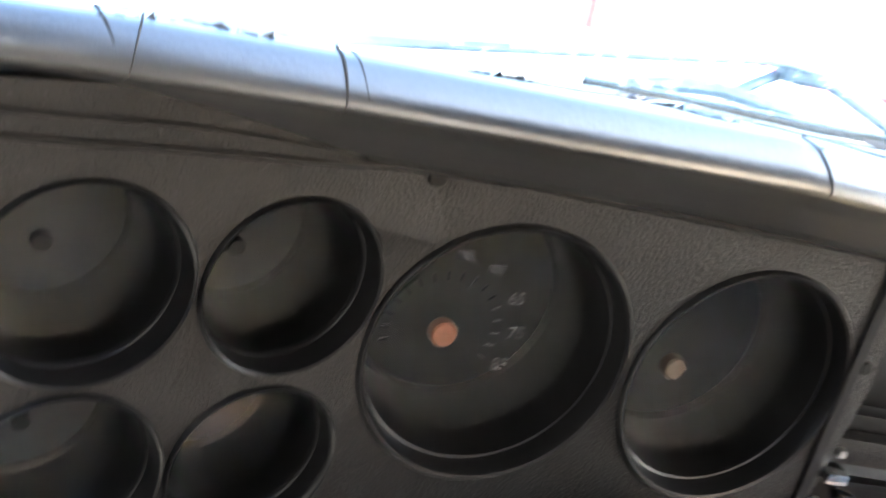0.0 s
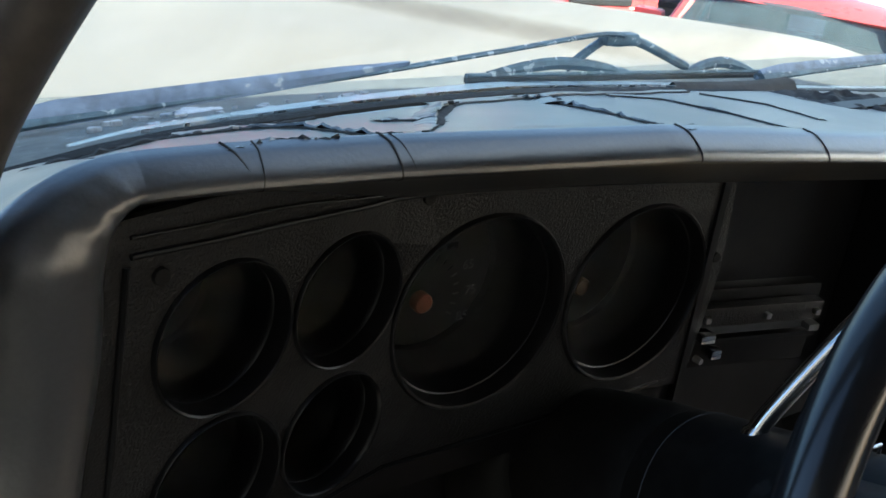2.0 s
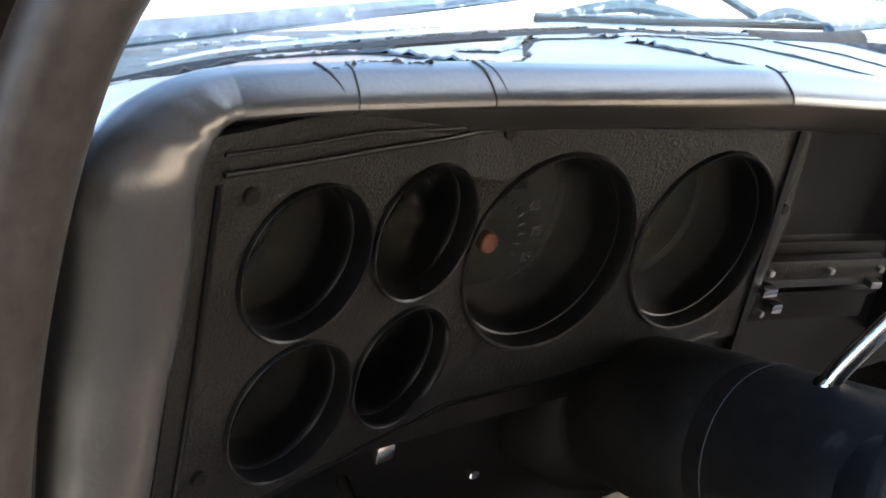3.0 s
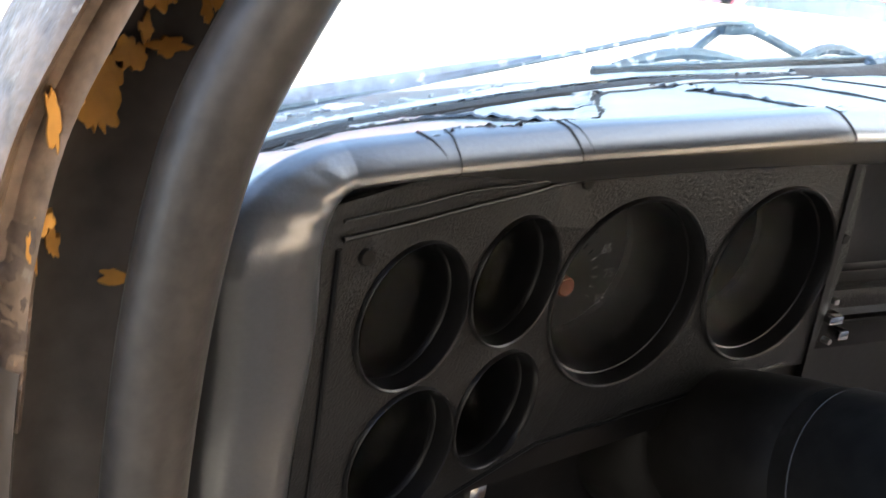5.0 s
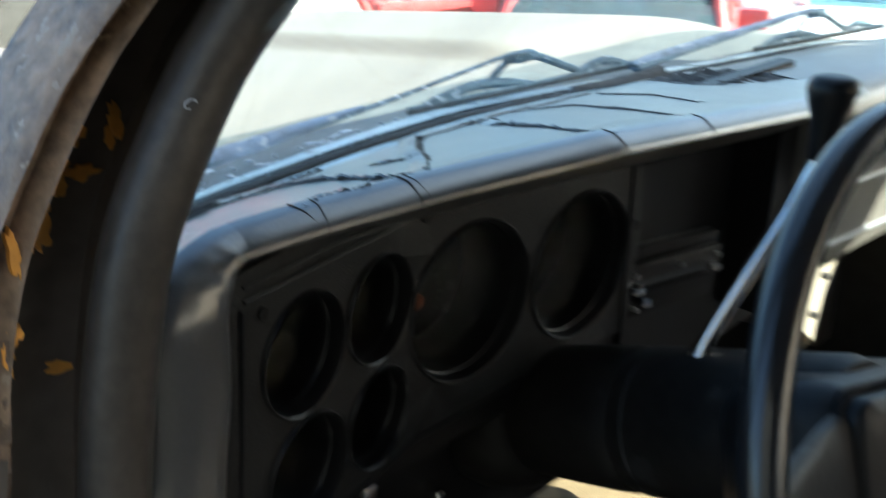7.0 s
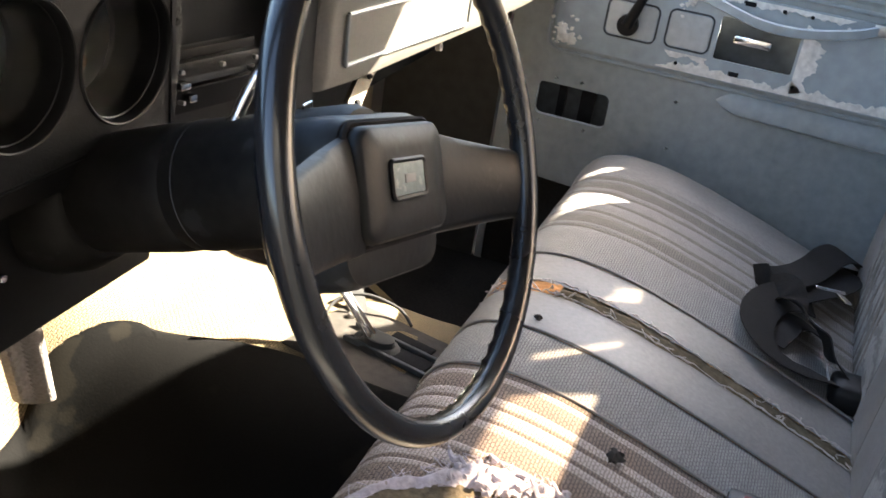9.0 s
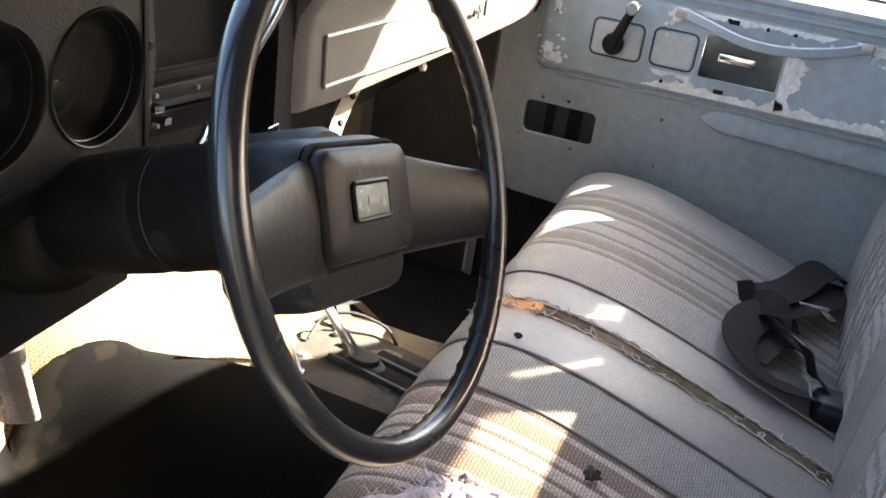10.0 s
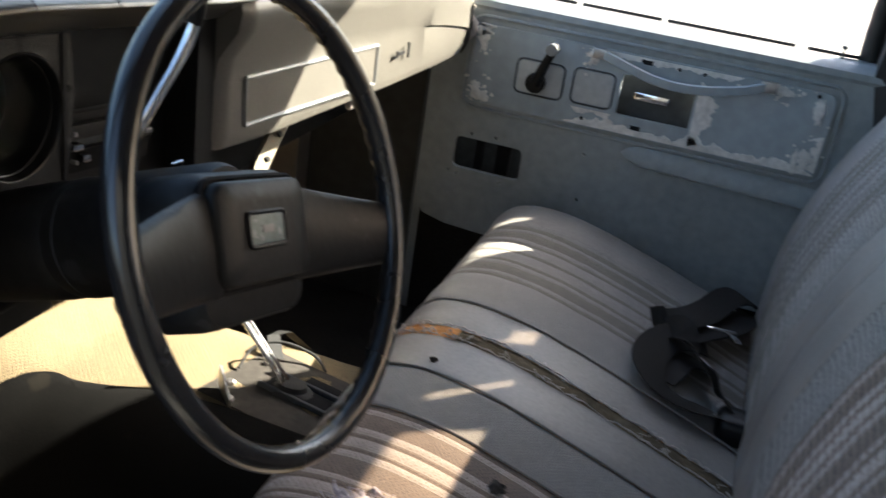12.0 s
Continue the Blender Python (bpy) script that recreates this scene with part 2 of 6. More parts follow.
TINTED = glass("dark_tinted_glass", (0.05, 0.06, 0.07), 0.05, 0.03)
# the film on the gauge lenses paints in veiling glare
POD_LENS = glass("veiled_gauge_lens", (0.96, 0.96, 0.96), 0.042, 0.024)
LENS_GREY = mat("cloudy_plastic", (0.22, 0.22, 0.21), 0.2, vary=0.2, bump=0.02, coat=0.4)
SMOKED = mat("smoked_plastic", (0.05, 0.05, 0.048), 0.25, vary=0.3, bump=0.02, coat=0.3)
LENS = mat("lamp_lens", (0.7, 0.7, 0.68), 0.15, vary=0.1, bump=0)


# ---- mesh helpers ----
def mesh(verts, faces, smooth=True):
    me = bpy.data.meshes.new("mesh")
    me.from_pydata([tuple(v) for v in verts], [], faces)
    me.validate()
    if smooth:
        me.polygons.foreach_set("use_smooth", [True] * len(me.polygons))
        me.set_sharp_from_angle(angle=radians(40))
    return me


def joined(*parts):
    """One mesh out of (verts, faces) pairs."""
    vs, fs = [], []
    for v, f in parts:
        k = len(vs)
        vs += list(v)
        fs += [tuple(i + k for i in face) for face in f]
    return vs, fs


def loft(rings, closed=True, caps=True):
    """Skin over rings of equally many points."""
    n = len(rings[0])
    vs = [Vector(p) for r in rings for p in r]
    fs = []
    for i in range(len(rings) - 1):
        for j in range(n if closed else n - 1):
            a, b = i * n + j, i * n + (j + 1) % n
            fs.append((a, b, b + n, a + n))
    if caps and closed:
        fs.append(tuple(range(n))[::-1])
        fs.append(tuple(range((len(rings) - 1) * n, len(rings) * n)))
    return vs, fs


def tube(path, r, n=12, flat=1.0, closed=False):
    """A round or flattened bar along a path; r may be one number or one a point."""
    p = [Vector(v) for v in path]
    k = len(p)
    rs = r if isinstance(r, (list, tuple)) else [r] * k
    rings, up = [], None
    for i in range(k):
        a = p[(i - 1) % k] if closed or i else p[0]
        b = p[(i + 1) % k] if closed or i < k - 1 else p[-1]
        t = (b - a).normalized()
        if up is None:
            up = t.orthogonal().normalized() if abs(t.z) > 0.95 else (Vector((0, 0, 1)) - t * t.z).normalized()
        up = (up - t * up.dot(t)).normalized()
        side = t.cross(up)
        rings.append([p[i] + (up * math.sin(q) * rs[i] * flat + side * math.cos(q) * rs[i]) for q in (2 * math.pi * j / n for j in range(n))])
    if closed:
        rings.append(rings[0])
        return loft(rings, True, False)
    return loft(rings)


def box(c, s, bevel=0.0, turn=None, seg=2):
    bm = bmesh.new()
    bmesh.ops.create_cube(bm, size=1)
    bmesh.ops.scale(bm, vec=s, verts=bm.verts)
    if bevel:
        bmesh.ops.bevel(bm, geom=bm.edges[:], offset=bevel, segments=seg, profile=0.6, affect="EDGES")
    m = Matrix.Translation(c) @ (turn.to_4x4() if turn else Matrix())
    bm.transform(m)
    bm.verts.index_update()
    out = [v.co.copy() for v in bm.verts], [tuple(v.index for v in f.verts) for f in bm.faces]
    bm.free()
    return out


def disc(c, axis, r, depth, n=24, rx=None):
    """A short cylinder about an axis."""
    q = Vector(axis).to_track_quat("Z", "X").to_matrix()
    ring = lambda z, s: [Vector(c) + q @ Vector((math.cos(a) * r * s, math.sin(a) * r * s, z)) for a in (2 * math.pi * i / n for i in range(n))]
    e = min(r, depth) * 0.15
    return loft([ring(0, 1), ring(depth - e, 1), ring(depth, 1 - e / r)])


def smooth_path(pts, steps=6):
    """Points along a soft curve through pts."""
    p = [Vector(v) for v in pts]
    out = []
    for i in range(len(p) - 1):
        a, b, c, d = p[max(i - 1, 0)], p[i], p[i + 1], p[min(i + 2, len(p) - 1)]
        for k in range(steps):
            t = k / steps
            out.append(0.5 * (2 * b + (c - a) * t + (2 * a - 5 * b + 4 * c - d) * t * t + (3 * b - a - 3 * c + d) * t ** 3))
    out.append(p[-1])
    return out


def lerp(table, x):
    """Straight interpolation in rows of (x, values...)."""
    if x <= table[0][0]:
        return table[0][1:]
    for a, b in zip(table, table[1:]):
        if x <= b[0]:
            k = (x - a[0]) / (b[0] - a[0])
            return tuple(u + (v - u) * k for u, v in zip(a[1:], b[1:]))
    return table[-1][1:]


def thing(name, at, label, category, group="", kind=""):
    ob = new(name)
    ob.location = at
    ob.empty_display_size = 0.05
    return tagged(ob, label, category, group, kind)


def part(name, data, material, parent=None, label="", smooth=True):
    """Links one mesh, given in world metres, as an object under a thing or a part."""
    me = data if isinstance(data, bpy.types.Mesh) else mesh(*data, smooth)
    me.name = name
    me.materials.append(material)
    ob = new(name, me)
    if parent:
        ob.parent = parent
        ob.matrix_parent_inverse = Matrix() if parent.parent else Matrix.Translation(-parent.location)
    if label:
        tagged(ob, label)
    return ob


def slab(x0, x1, y0, y1, z0, z1):
    return box(((x0 + x1) / 2, (y0 + y1) / 2, (z0 + z1) / 2), (x1 - x0, y1 - y0, z1 - z0))


def plate(outline, holes, to_world, depth, n_depth):
    """A flat plate with holes: outline and holes are lists of (u, v); to_world maps (u, v, w) into the world."""
    bm = bmesh.new()
    for loop in (outline, *holes):
        vs = [bm.verts.new((u, v, 0)) for u, v in loop]
        for i, v in enumerate(vs):
            bm.edges.new((v, vs[(i + 1) % len(vs)]))
    bmesh.ops.triangle_fill(bm, use_beauty=True, use_dissolve=False, edges=bm.edges[:])
    geo = bmesh.ops.extrude_face_region(bm, geom=bm.faces[:])
    for v in geo["geom"]:
        if isinstance(v, bmesh.types.BMVert):
            v.co.z += depth
    bmesh.ops.recalc_face_normals(bm, faces=bm.faces[:])
    bm.verts.index_update()
    out = [to_world(*v.co) for v in bm.verts], [tuple(v.index for v in f.verts) for f in bm.faces]
    bm.free()
    return out


def ellipse(u, v, ru, rv, n=40):
    return [(u + ru * math.cos(a), v + rv * math.sin(a)) for a in (2 * math.pi * i / n for i in range(n))]


def rounded(u0, u1, v0, v1, r, n=5):
    """A rectangle with round corners."""
    out = []
    for cu, cv, q in ((u1 - r, v1 - r, 0), (u0 + r, v1 - r, 1), (u0 + r, v0 + r, 2), (u1 - r, v0 + r, 3)):
        out += [(cu + r * math.cos(a), cv + r * math.sin(a)) for a in ((q + i / n) * math.pi / 2 for i in range(n + 1))]
    return out


# ---- ground: falls away gently ahead of the truck ----
GROUND = lambda y: -0.2 - 0.05 * y
tagged(part("ground", mesh([(-300, -300, 14.8), (300, -300, 14.8), (300, 300, -15.2), (-300, 300, -15.2)], [(0, 1, 2, 3)], False), ASPHALT),
       "sunlit pale asphalt of a car yard", "ground", kind="structure")


# out of view; added to keep sky and ground light off the driver side
tagged(part("wall_light_block", joined(slab(-1.9, -1.75, -2.2, -0.3, -0.4, 3.3), slab(-1.9, -1.75, -0.3, 2.6, -0.4, 1.0), slab(-1.9, -0.8, -2.35, -2.2, -0.4, 3.3)), CARBODY), "unseen dark wall added to hold light off the driver side", "wall", kind="structure")


# ---- cab shell ----
def floor_height(x, y):
    hump = 0.16 * math.exp(-(((x - 0.2) / 0.26) ** 4)) * min(1, max(0, (y + 0.75) / 0.4))
    toe = max(0, y - 0.32) * 0.75
    return 0.6 + max(hump, toe * 0.9) + 0.25 * min(hump, toe)


def floor_mesh(x0, x1):
    xs = [x0 + (x1 - x0) * i / 60 for i in range(61)]
    ys = [-0.98 + 1.66 * j / 80 for j in range(81)]
    top = [[(x, y, floor_height(x, y) + 0.003 * noise.noise((x * 14, y * 14, 0))) for x in xs] for y in ys]
    return loft(top, False, False)


tagged(part("floor", floor_mesh(-0.74, 0.44), MAT_TAN), "tan ribbed rubber mat over the driver floor and tunnel", "floor", kind="structure")
# black sheet laid where a shadow falls across the driver floor
SHADE_EDGE = smooth_path([(-0.66, 0.37, 0), (-0.4, 0.37, 0), (-0.2, 0.372, 0), (-0.11, 0.378, 0), (-0.06, 0.388, 0), (-0.02, 0.398, 0), (0.023, 0.38, 0), (0.06, 0.352, 0), (0.082, 0.318, 0), (0.08, 0.28, 0), (0.092, 0.23, 0), (0.112, 0.17, 0), (0.12, 0.1, 0), (0.118, 0.0, 0), (0.11, -0.16, 0)], 5)
SHADE_NEAR = [Vector((-0.66 + 0.72 * k / (len(SHADE_EDGE) - 1), -0.16, 0)) for k in range(len(SHADE_EDGE))]
shade_rows = []
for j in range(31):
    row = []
    for i, (a, b) in enumerate(zip(SHADE_NEAR, SHADE_EDGE)):
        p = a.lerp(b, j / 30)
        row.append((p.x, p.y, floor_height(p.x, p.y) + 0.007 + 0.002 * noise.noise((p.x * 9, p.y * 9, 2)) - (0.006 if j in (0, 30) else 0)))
    shade_rows.append(row)
shade_cover = thing("floor_mat_and_shade", (-0.3, 0.1, 0.61), "black sheet standing in for the shade on the driver floor", "floor mat")
part("shade_sheet", loft(shade_rows, False, False), SHADE_BLACK, shade_cover)
tagged(part("floor_2", floor_mesh(0.44, 0.88), CARPET), "bare black passenger footwell", "floor", kind="structure")
tagged(part("wall_firewall", slab(-0.73, 0.8, 0.66, 0.69, 0.3, 1.2), CARBODY), "dark painted firewall behind the dashboard", "wall", kind="structure")
roof_rows = []
for i in range(25):
    x = -0.72 + 1.345 * i / 24
    k = (x - 0.05) / 0.77
    roof_rows.append([(x, y, 1.765 - 0.05 * k * k - (0.05 - 0.03 * k * k) * max(0, (y + 0.35) / 0.2) ** 2) for y in (-1.0, -0.8, -0.6, -0.4, -0.25, -0.15)])
roof_under = loft(roof_rows, False, False)
roof_over = loft([[(x, y, z + 0.085) for x, y, z in r] for r in roof_rows][::-1], False, False)
tagged(part("ceiling", joined(roof_under, roof_over), HEADLINER), "pale cab roof with a thin liner", "ceiling", kind="structure")
rear = plate([(-0.74, 0.5), (0.9, 0.5), (0.9, 1.68), (0.7, 1.76), (-0.6, 1.76), (-0.66, 1.68)], [rounded(-0.55, 0.875, 1.30, 1.65, 0.02)], lambda u, v, w: Vector((u, -0.98 - w, v)), 0.03, 0)
tagged(part("trim_roof_side", joined(plate([(-1.0, 1.588), (-0.72, 1.588), (-0.72, 1.80), (-1.0, 1.80)], [], lambda u, v, w: Vector((0.84 - 1.0 * max(0, v - 1.6) + w, u, v)), 0.06, 0), slab(-0.74, -0.70, -1.0, -0.2, 1.62, 1.77)), CARBODY, smooth=False), "dark drip rails along the roof edges", "trim", kind="structure")
wall_rear = tagged(part("wall_rear", rear, CARBODY, smooth=False), "dark rear cab wall with a wide window opening", "wall", kind="structure")
# unseen dark quads added so the sun lands in patches on the seat
for quad in ([(0.575, 1.29), (0.80, 1.29), (0.638, 1.655), (0.575, 1.655)], [(0.815, 1.29), (0.815, 1.4), (0.812, 1.655), (0.654, 1.655)]):
    part("sun_mask", plate(quad, [], lambda u, v, w: Vector((u, -0.985 - w, v)), 0.002, 0), RUBBER, wall_rear, smooth=False)
pane = tagged(part("window_rear", mesh([(-0.56, -0.992, 1.29), (0.88, -0.992, 1.29), (0.88, -0.992, 1.66), (-0.56, -0.992, 1.66)], [(0, 1, 2, 3)], False), REARGLASS), "tinted rear cab window", "window", kind="structure")
tagged(part("wall_side", joined(slab(-0.745, -0.70, -1.0, -0.86, 0.45, 1.66), slab(-0.745, -0.69, -0.9, 0.7, 0.42, 0.62)), CARBODY, smooth=False),
       "dark door post and rocker sill of the open driver side", "wall", kind="structure")
for name, size in (("wall_kick_driver", (-0.745, -0.715, 0.08, 0.7, 0.5, 1.24)), ("wall_hinge_post", (-0.745, -0.64, 0.062, 0.08, 0.5, 1.365)), ("wall_kick_passenger", (0.87, 0.9, 0.06, 0.7, 0.5, 1.2))):
    tagged(part(name, slab(*size), CARBODY, smooth=False), "dark painted steel panel beside the footwell", "wall", kind="structure")

tagged(part("wall_post", joined(plate([(-0.93, 0.5), (-0.735, 0.5), (-0.735, 1.25), (-0.76, 1.6), (-0.78, 1.66), (-0.93, 1.66)], [], lambda u, v, w: Vector((0.862 + w - 0.05 * max(0, (v - 1.4) / 0.2), u, v)), 0.09, 0)), CARBODY, smooth=False),
       "dark rear door post beside the bench", "wall", kind="structure")

# windshield: curved pane from the cowl to the roof
BASE_Z = [(-0.66, 1.387), (-0.57, 1.396), (-0.42, 1.398), (-0.32, 1.398), (-0.2, 1.392), (-0.06, 1.382), (0.03, 1.377), (0.3, 1.362), (0.5, 1.345), (0.8, 1.31), (0.86, 1.30)]


def pad_base(x):
    """Rear edge of the dash pad, at the foot of the glass."""
    return Vector((x, 0.135 - 0.045 * ((x - 0.08) / 0.72) ** 4, lerp(BASE_Z, x)[0]))


def ws_base(x):
    return pad_base(x) + Vector((0, 0.014, -0.005))


def ws_top(x):
    k = (x - 0.08) / 0.72
    return Vector((0.08 + k * 0.62, -0.135 - 0.015 * k * k, 1.69 - 0.04 * k * k))


ws = [[ws_base(x).lerp(ws_top(x), s / 8) for x in [-0.675 + 1.51 * i / 30 for i in range(31)]] for s in range(9)]
pane = tagged(part("window_windshield", loft(ws, False, False), WINDSHIELD), "dusty curved windshield glass", "window", kind="structure")
pane.visible_shadow = False
tagged(part("window_seal", joined(tube([ws_base(x) + Vector((0, 0.004, -0.004)) for x in [-0.66 + 1.5 * i / 40 for i in range(41)]], 0.0055, 8),
                                  tube([ws_top(x) + Vector((0, -0.01, 0.01)) for x in [-0.64 + 1.44 * i / 30 for i in range(31)]], 0.02, 8)), RUBBER),
       "black rubber seal round the windshield", "trim", kind="structure")

# driver side windshield pillar: rolled trim, door jamb and worn outer flange
ROLL = [(-0.712, -0.012, 0.62), (-0.708, -0.012, 1.0), (-0.702, -0.014, 1.25), (-0.694, -0.015, 1.345), (-0.677, -0.015, 1.425), (-0.655, -0.015, 1.472),
        (-0.617, -0.018, 1.525), (-0.565, -0.05, 1.585), (-0.5, -0.14, 1.64), (-0.45, -0.28, 1.66)]
pillar = thing("windshield_pillar", (-0.71, 0, 0.6), "dark windshield pillar with rolled trim and chipped yellow jamb", "pillar", kind="structure")
roll = smooth_path(ROLL, 6)
part("trim_roll", tube([p + Vector((0.0015, 0, 0)) for p in roll], 0.0148, 16, 1.12), TRIM, pillar, "rolled dark vinyl pillar trim")
part("welt", tube([p + Vector((0.012, 0.016, 0)) for p in roll], 0.010, 10), RUBBER, pillar)


def strip(path, offsets):
    return loft([[p + Vector(o) for o in offsets] for p in path], False, False)


jamb = part("jamb", strip(roll, [(0.004, 0.014, 0), (0.004, 0.042, 0), (-0.012, 0.046, 0), (-0.025, 0.045, 0), (-0.036, 0.039, 0), (-0.041, 0.022, 0), (-0.042, 0.01, 0)]), JAMB, pillar, "dark jamb paint with rust")
FLANGE_LINE = [(-0.039, 0.02, 0), (-0.0405, 0.009, 0), (-0.0428, 0.002, 0), (-0.0455, 0.006, 0), (-0.049, 0.0125, 0), (-0.0525, 0.0125, 0), (-0.0555, 0.007, 0), (-0.058, 0.002, 0), (-0.0605, 0.0055, 0), (-0.0625, 0.02, 0), (-0.063, 0.05, 0)]
worn = [p for p in roll if p.z > 1.395]
lower_run = [p for p in roll if p.z < 1.365]
part("flange", strip([lower_run[-1].lerp(worn[0], 0.6)] + worn, FLANGE_LINE), FLANGE, pillar, "worn grey outer flange with pitted paint")
# lower flange takes the darker jamb colour
part("flange", strip(lower_run + [lower_run[-1].lerp(worn[0], 0.25)], FLANGE_LINE), JAMB, pillar, "darker lower flange")
blister = []
for i in range(46):
    p = (lower_run[-1] - Vector((0, 0, 0.012))).lerp(worn[0] + Vector((0.003, 0, 0.016)), i / 45)
    row = []
    for j in range(22):
        f = j / 21 * (len(FLANGE_LINE) - 2)
        k = int(f) if f < len(FLANGE_LINE) - 2 else len(FLANGE_LINE) - 3
        o = Vector(FLANGE_LINE[k]).lerp(Vector(FLANGE_LINE[k + 1]), f - k)
        fade = min(1, 5 * min(i, 45 - i) / 45)
        lump = 0.0035 * noise.noise((i * 0.22, j * 0.3, 3)) + 0.002 * noise.noise((i * 0.7, j * 0.9, 8))
        row.append(p + o + Vector((-0.2, -1, 0)) * (fade * (0.0012 + lump) - 0.001))
    blister.append(row)
part("rust_blister", loft(blister, False, False), RUSTBLISTER, pillar, "blistered rust breaking through the flange paint")
rng = random.Random(14)
for i0, i1 in ((4, 9), (12, 20), (23, 30), (32, 36)):
    part("bare_edge", tube([p + Vector((-0.0425 + rng.uniform(-0.0006, 0.0006), 0.0062, 0)) for p in roll[i0:i1]], [rng.uniform(0.0004, 0.0013) for _ in roll[i0:i1]], 6), BARE, pillar, "edge worn to bare yellowed metal")


def chip(c, ru, rv, seed, normal=(-0.15, -0.95, 0.2)):
    """A ragged flake of old paint, one millimetre proud."""
    rng = random.Random(seed)
    n = 34
    q = Vector(normal).to_track_quat("Z", "Y").to_matrix()
    w = [1 + 0.45 * rng.uniform(-1, 1) for _ in range(n)]
    w = [(w[i - 1] + 2 * w[i] + w[(i + 1) % n]) / 4 + rng.uniform(-0.12, 0.12) for i in range(n)]
    edge = [(math.cos(2 * math.pi * i / n) * ru * w[i], math.sin(2 * math.pi * i / n) * rv * w[i]) for i in range(n)]
    ring = lambda z, s: [Vector(c) + q @ Vector((u * s, v * s, z)) for u, v in edge]
    return loft([ring(-0.006, 1), ring(0.001, 1), ring(0.0014, 0.9)])


FLAKES = [((-0.6725, 0.0293, 1.479), 0.0042, 0.0065), ((-0.667, 0.0293, 1.4765), 0.0028, 0.003), ((-0.669, 0.0290, 1.4595), 0.006, 0.0032), ((-0.682, 0.0280, 1.4585), 0.0048, 0.0055), ((-0.676, 0.0288, 1.4665), 0.0022, 0.0045), ((-0.6945, 0.0245, 1.4435), 0.0062, 0.0105), ((-0.690, 0.0262, 1.452), 0.004, 0.006),
          ((-0.6515, 0.0280, 1.479), 0.0028, 0.0095), ((-0.6555, 0.0282, 1.472), 0.002, 0.005), ((-0.7155, -0.0085, 1.449), 0.0022, 0.0095), ((-0.7205, -0.0095, 1.418), 0.003, 0.0032), ((-0.7250, -0.0098, 1.409), 0.0014, 0.007), ((-0.7125, 0.0225, 1.397), 0.0025, 0.005), ((-0.690, 0.0295, 1.378), 0.0065, 0.0035), ((-0.6855, 0.0295, 1.371), 0.0035, 0.008)]
for k, (c, ru, rv) in enumerate(FLAKES):
    part("paint_flake", chip(c, ru, rv, k), YELLOW, pillar)
scar = [Vector((-0.6525, -0.0335, 1.4975)) + Vector((0.0032 * math.cos(a), 0.001 * math.cos(a), 0.0016 * math.sin(a))) for a in (2 * math.pi * i / 18 for i in range(14))]
part("scuff", tube(scar, 0.00035, 6), FLECK, pillar, "small pale scuff on the trim roll")

# passenger side pillar and roof rails
tagged(part("trim_pillar", tube(smooth_path([(0.87, 0.06, 1.2), (0.86, 0.05, 1.32), (0.83, 0.0, 1.45), (0.77, -0.14, 1.60), (0.70, -0.2, 1.66)]), 0.03, 12, 1.2), CARBODY), "dark passenger windshield pillar", "pillar", kind="structure")
tagged(part("trim_rail", joined(tube(smooth_path([(0.70, -0.2, 1.66), (0.615, -0.36, 1.735), (0.61, -0.6, 1.755), (0.61, -1.0, 1.755)]), 0.02), tube([(-0.56, -0.2, 1.645), (-0.62, -0.6, 1.65), (-0.64, -1.0, 1.62)], 0.03)), HEADLINER),
       "pale roof rails above the doors", "trim", kind="structure")

# ---- passenger door ----
DX = 0.86
door = thing("door_passenger", (0.88, -0.35, 0.7), "grey-blue steel passenger door with its trim card removed", "door", kind="structure")
to_door = lambda u, v, w: Vector((DX + w, u, v))
holes = [rounded(-0.157, -0.018, 0.943, 1.008, 0.012), rounded(-0.458, -0.315, 1.118, 1.20, 0.004)]
holes += [ellipse(u, v, 0.0035, 0.0035, 10) for u, v in ((-0.276, 1.027), (-0.279, 0.936), (-0.012, 0.935), (-0.05, 1.018), (-0.1, 1.02), (-0.03, 0.93), (-0.12, 0.93), (-0.28, 0.86))]
part("inner_skin", plate([(-0.80, 0.80), (-0.3, 0.805), (-0.02, 0.818), (0.03, 0.83), (0.05, 0.86), (0.05, 1.262), (-0.80, 1.262)], holes, to_door, 0.012, 0), DOOR, door, smooth=False)
# near-black panel fills the door below the inner skin
part("lower_panel", box((DX + 0.022, -0.375, 0.69), (0.016, 0.85, 0.3), 0.006), CARPET, door, "black lower part of the door")
# door cavity coloured dark, its shade put into skin and braces
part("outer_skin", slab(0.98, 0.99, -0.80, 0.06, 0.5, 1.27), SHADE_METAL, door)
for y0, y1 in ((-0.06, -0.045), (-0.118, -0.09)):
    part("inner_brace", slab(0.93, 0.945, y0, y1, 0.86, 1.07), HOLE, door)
part("door_edge", joined(slab(0.872, 0.98, -0.80, -0.785, 0.55, 1.27), slab(0.872, 0.98, 0.04, 0.055, 0.55, 1.27)), DOOR, door)
card_holes = [rounded(-0.454, -0.319, 1.121, 1.197, 0.004)]
card_holes += [ellipse(u, v, 0.004, 0.004, 10) for u, v in ((-0.056, 1.219), (-0.056, 1.096), (-0.26, 1.222), (-0.416, 1.225), (-0.462, 1.225), (-0.66, 1.228), (-0.666, 1.104), (-0.259, 1.099), (-0.463, 1.103))]
card_holes += [rounded(-0.368, -0.35, 1.222, 1.23, 0.001, 1), rounded(-0.37, -0.352, 1.098, 1.106, 0.001, 1)]
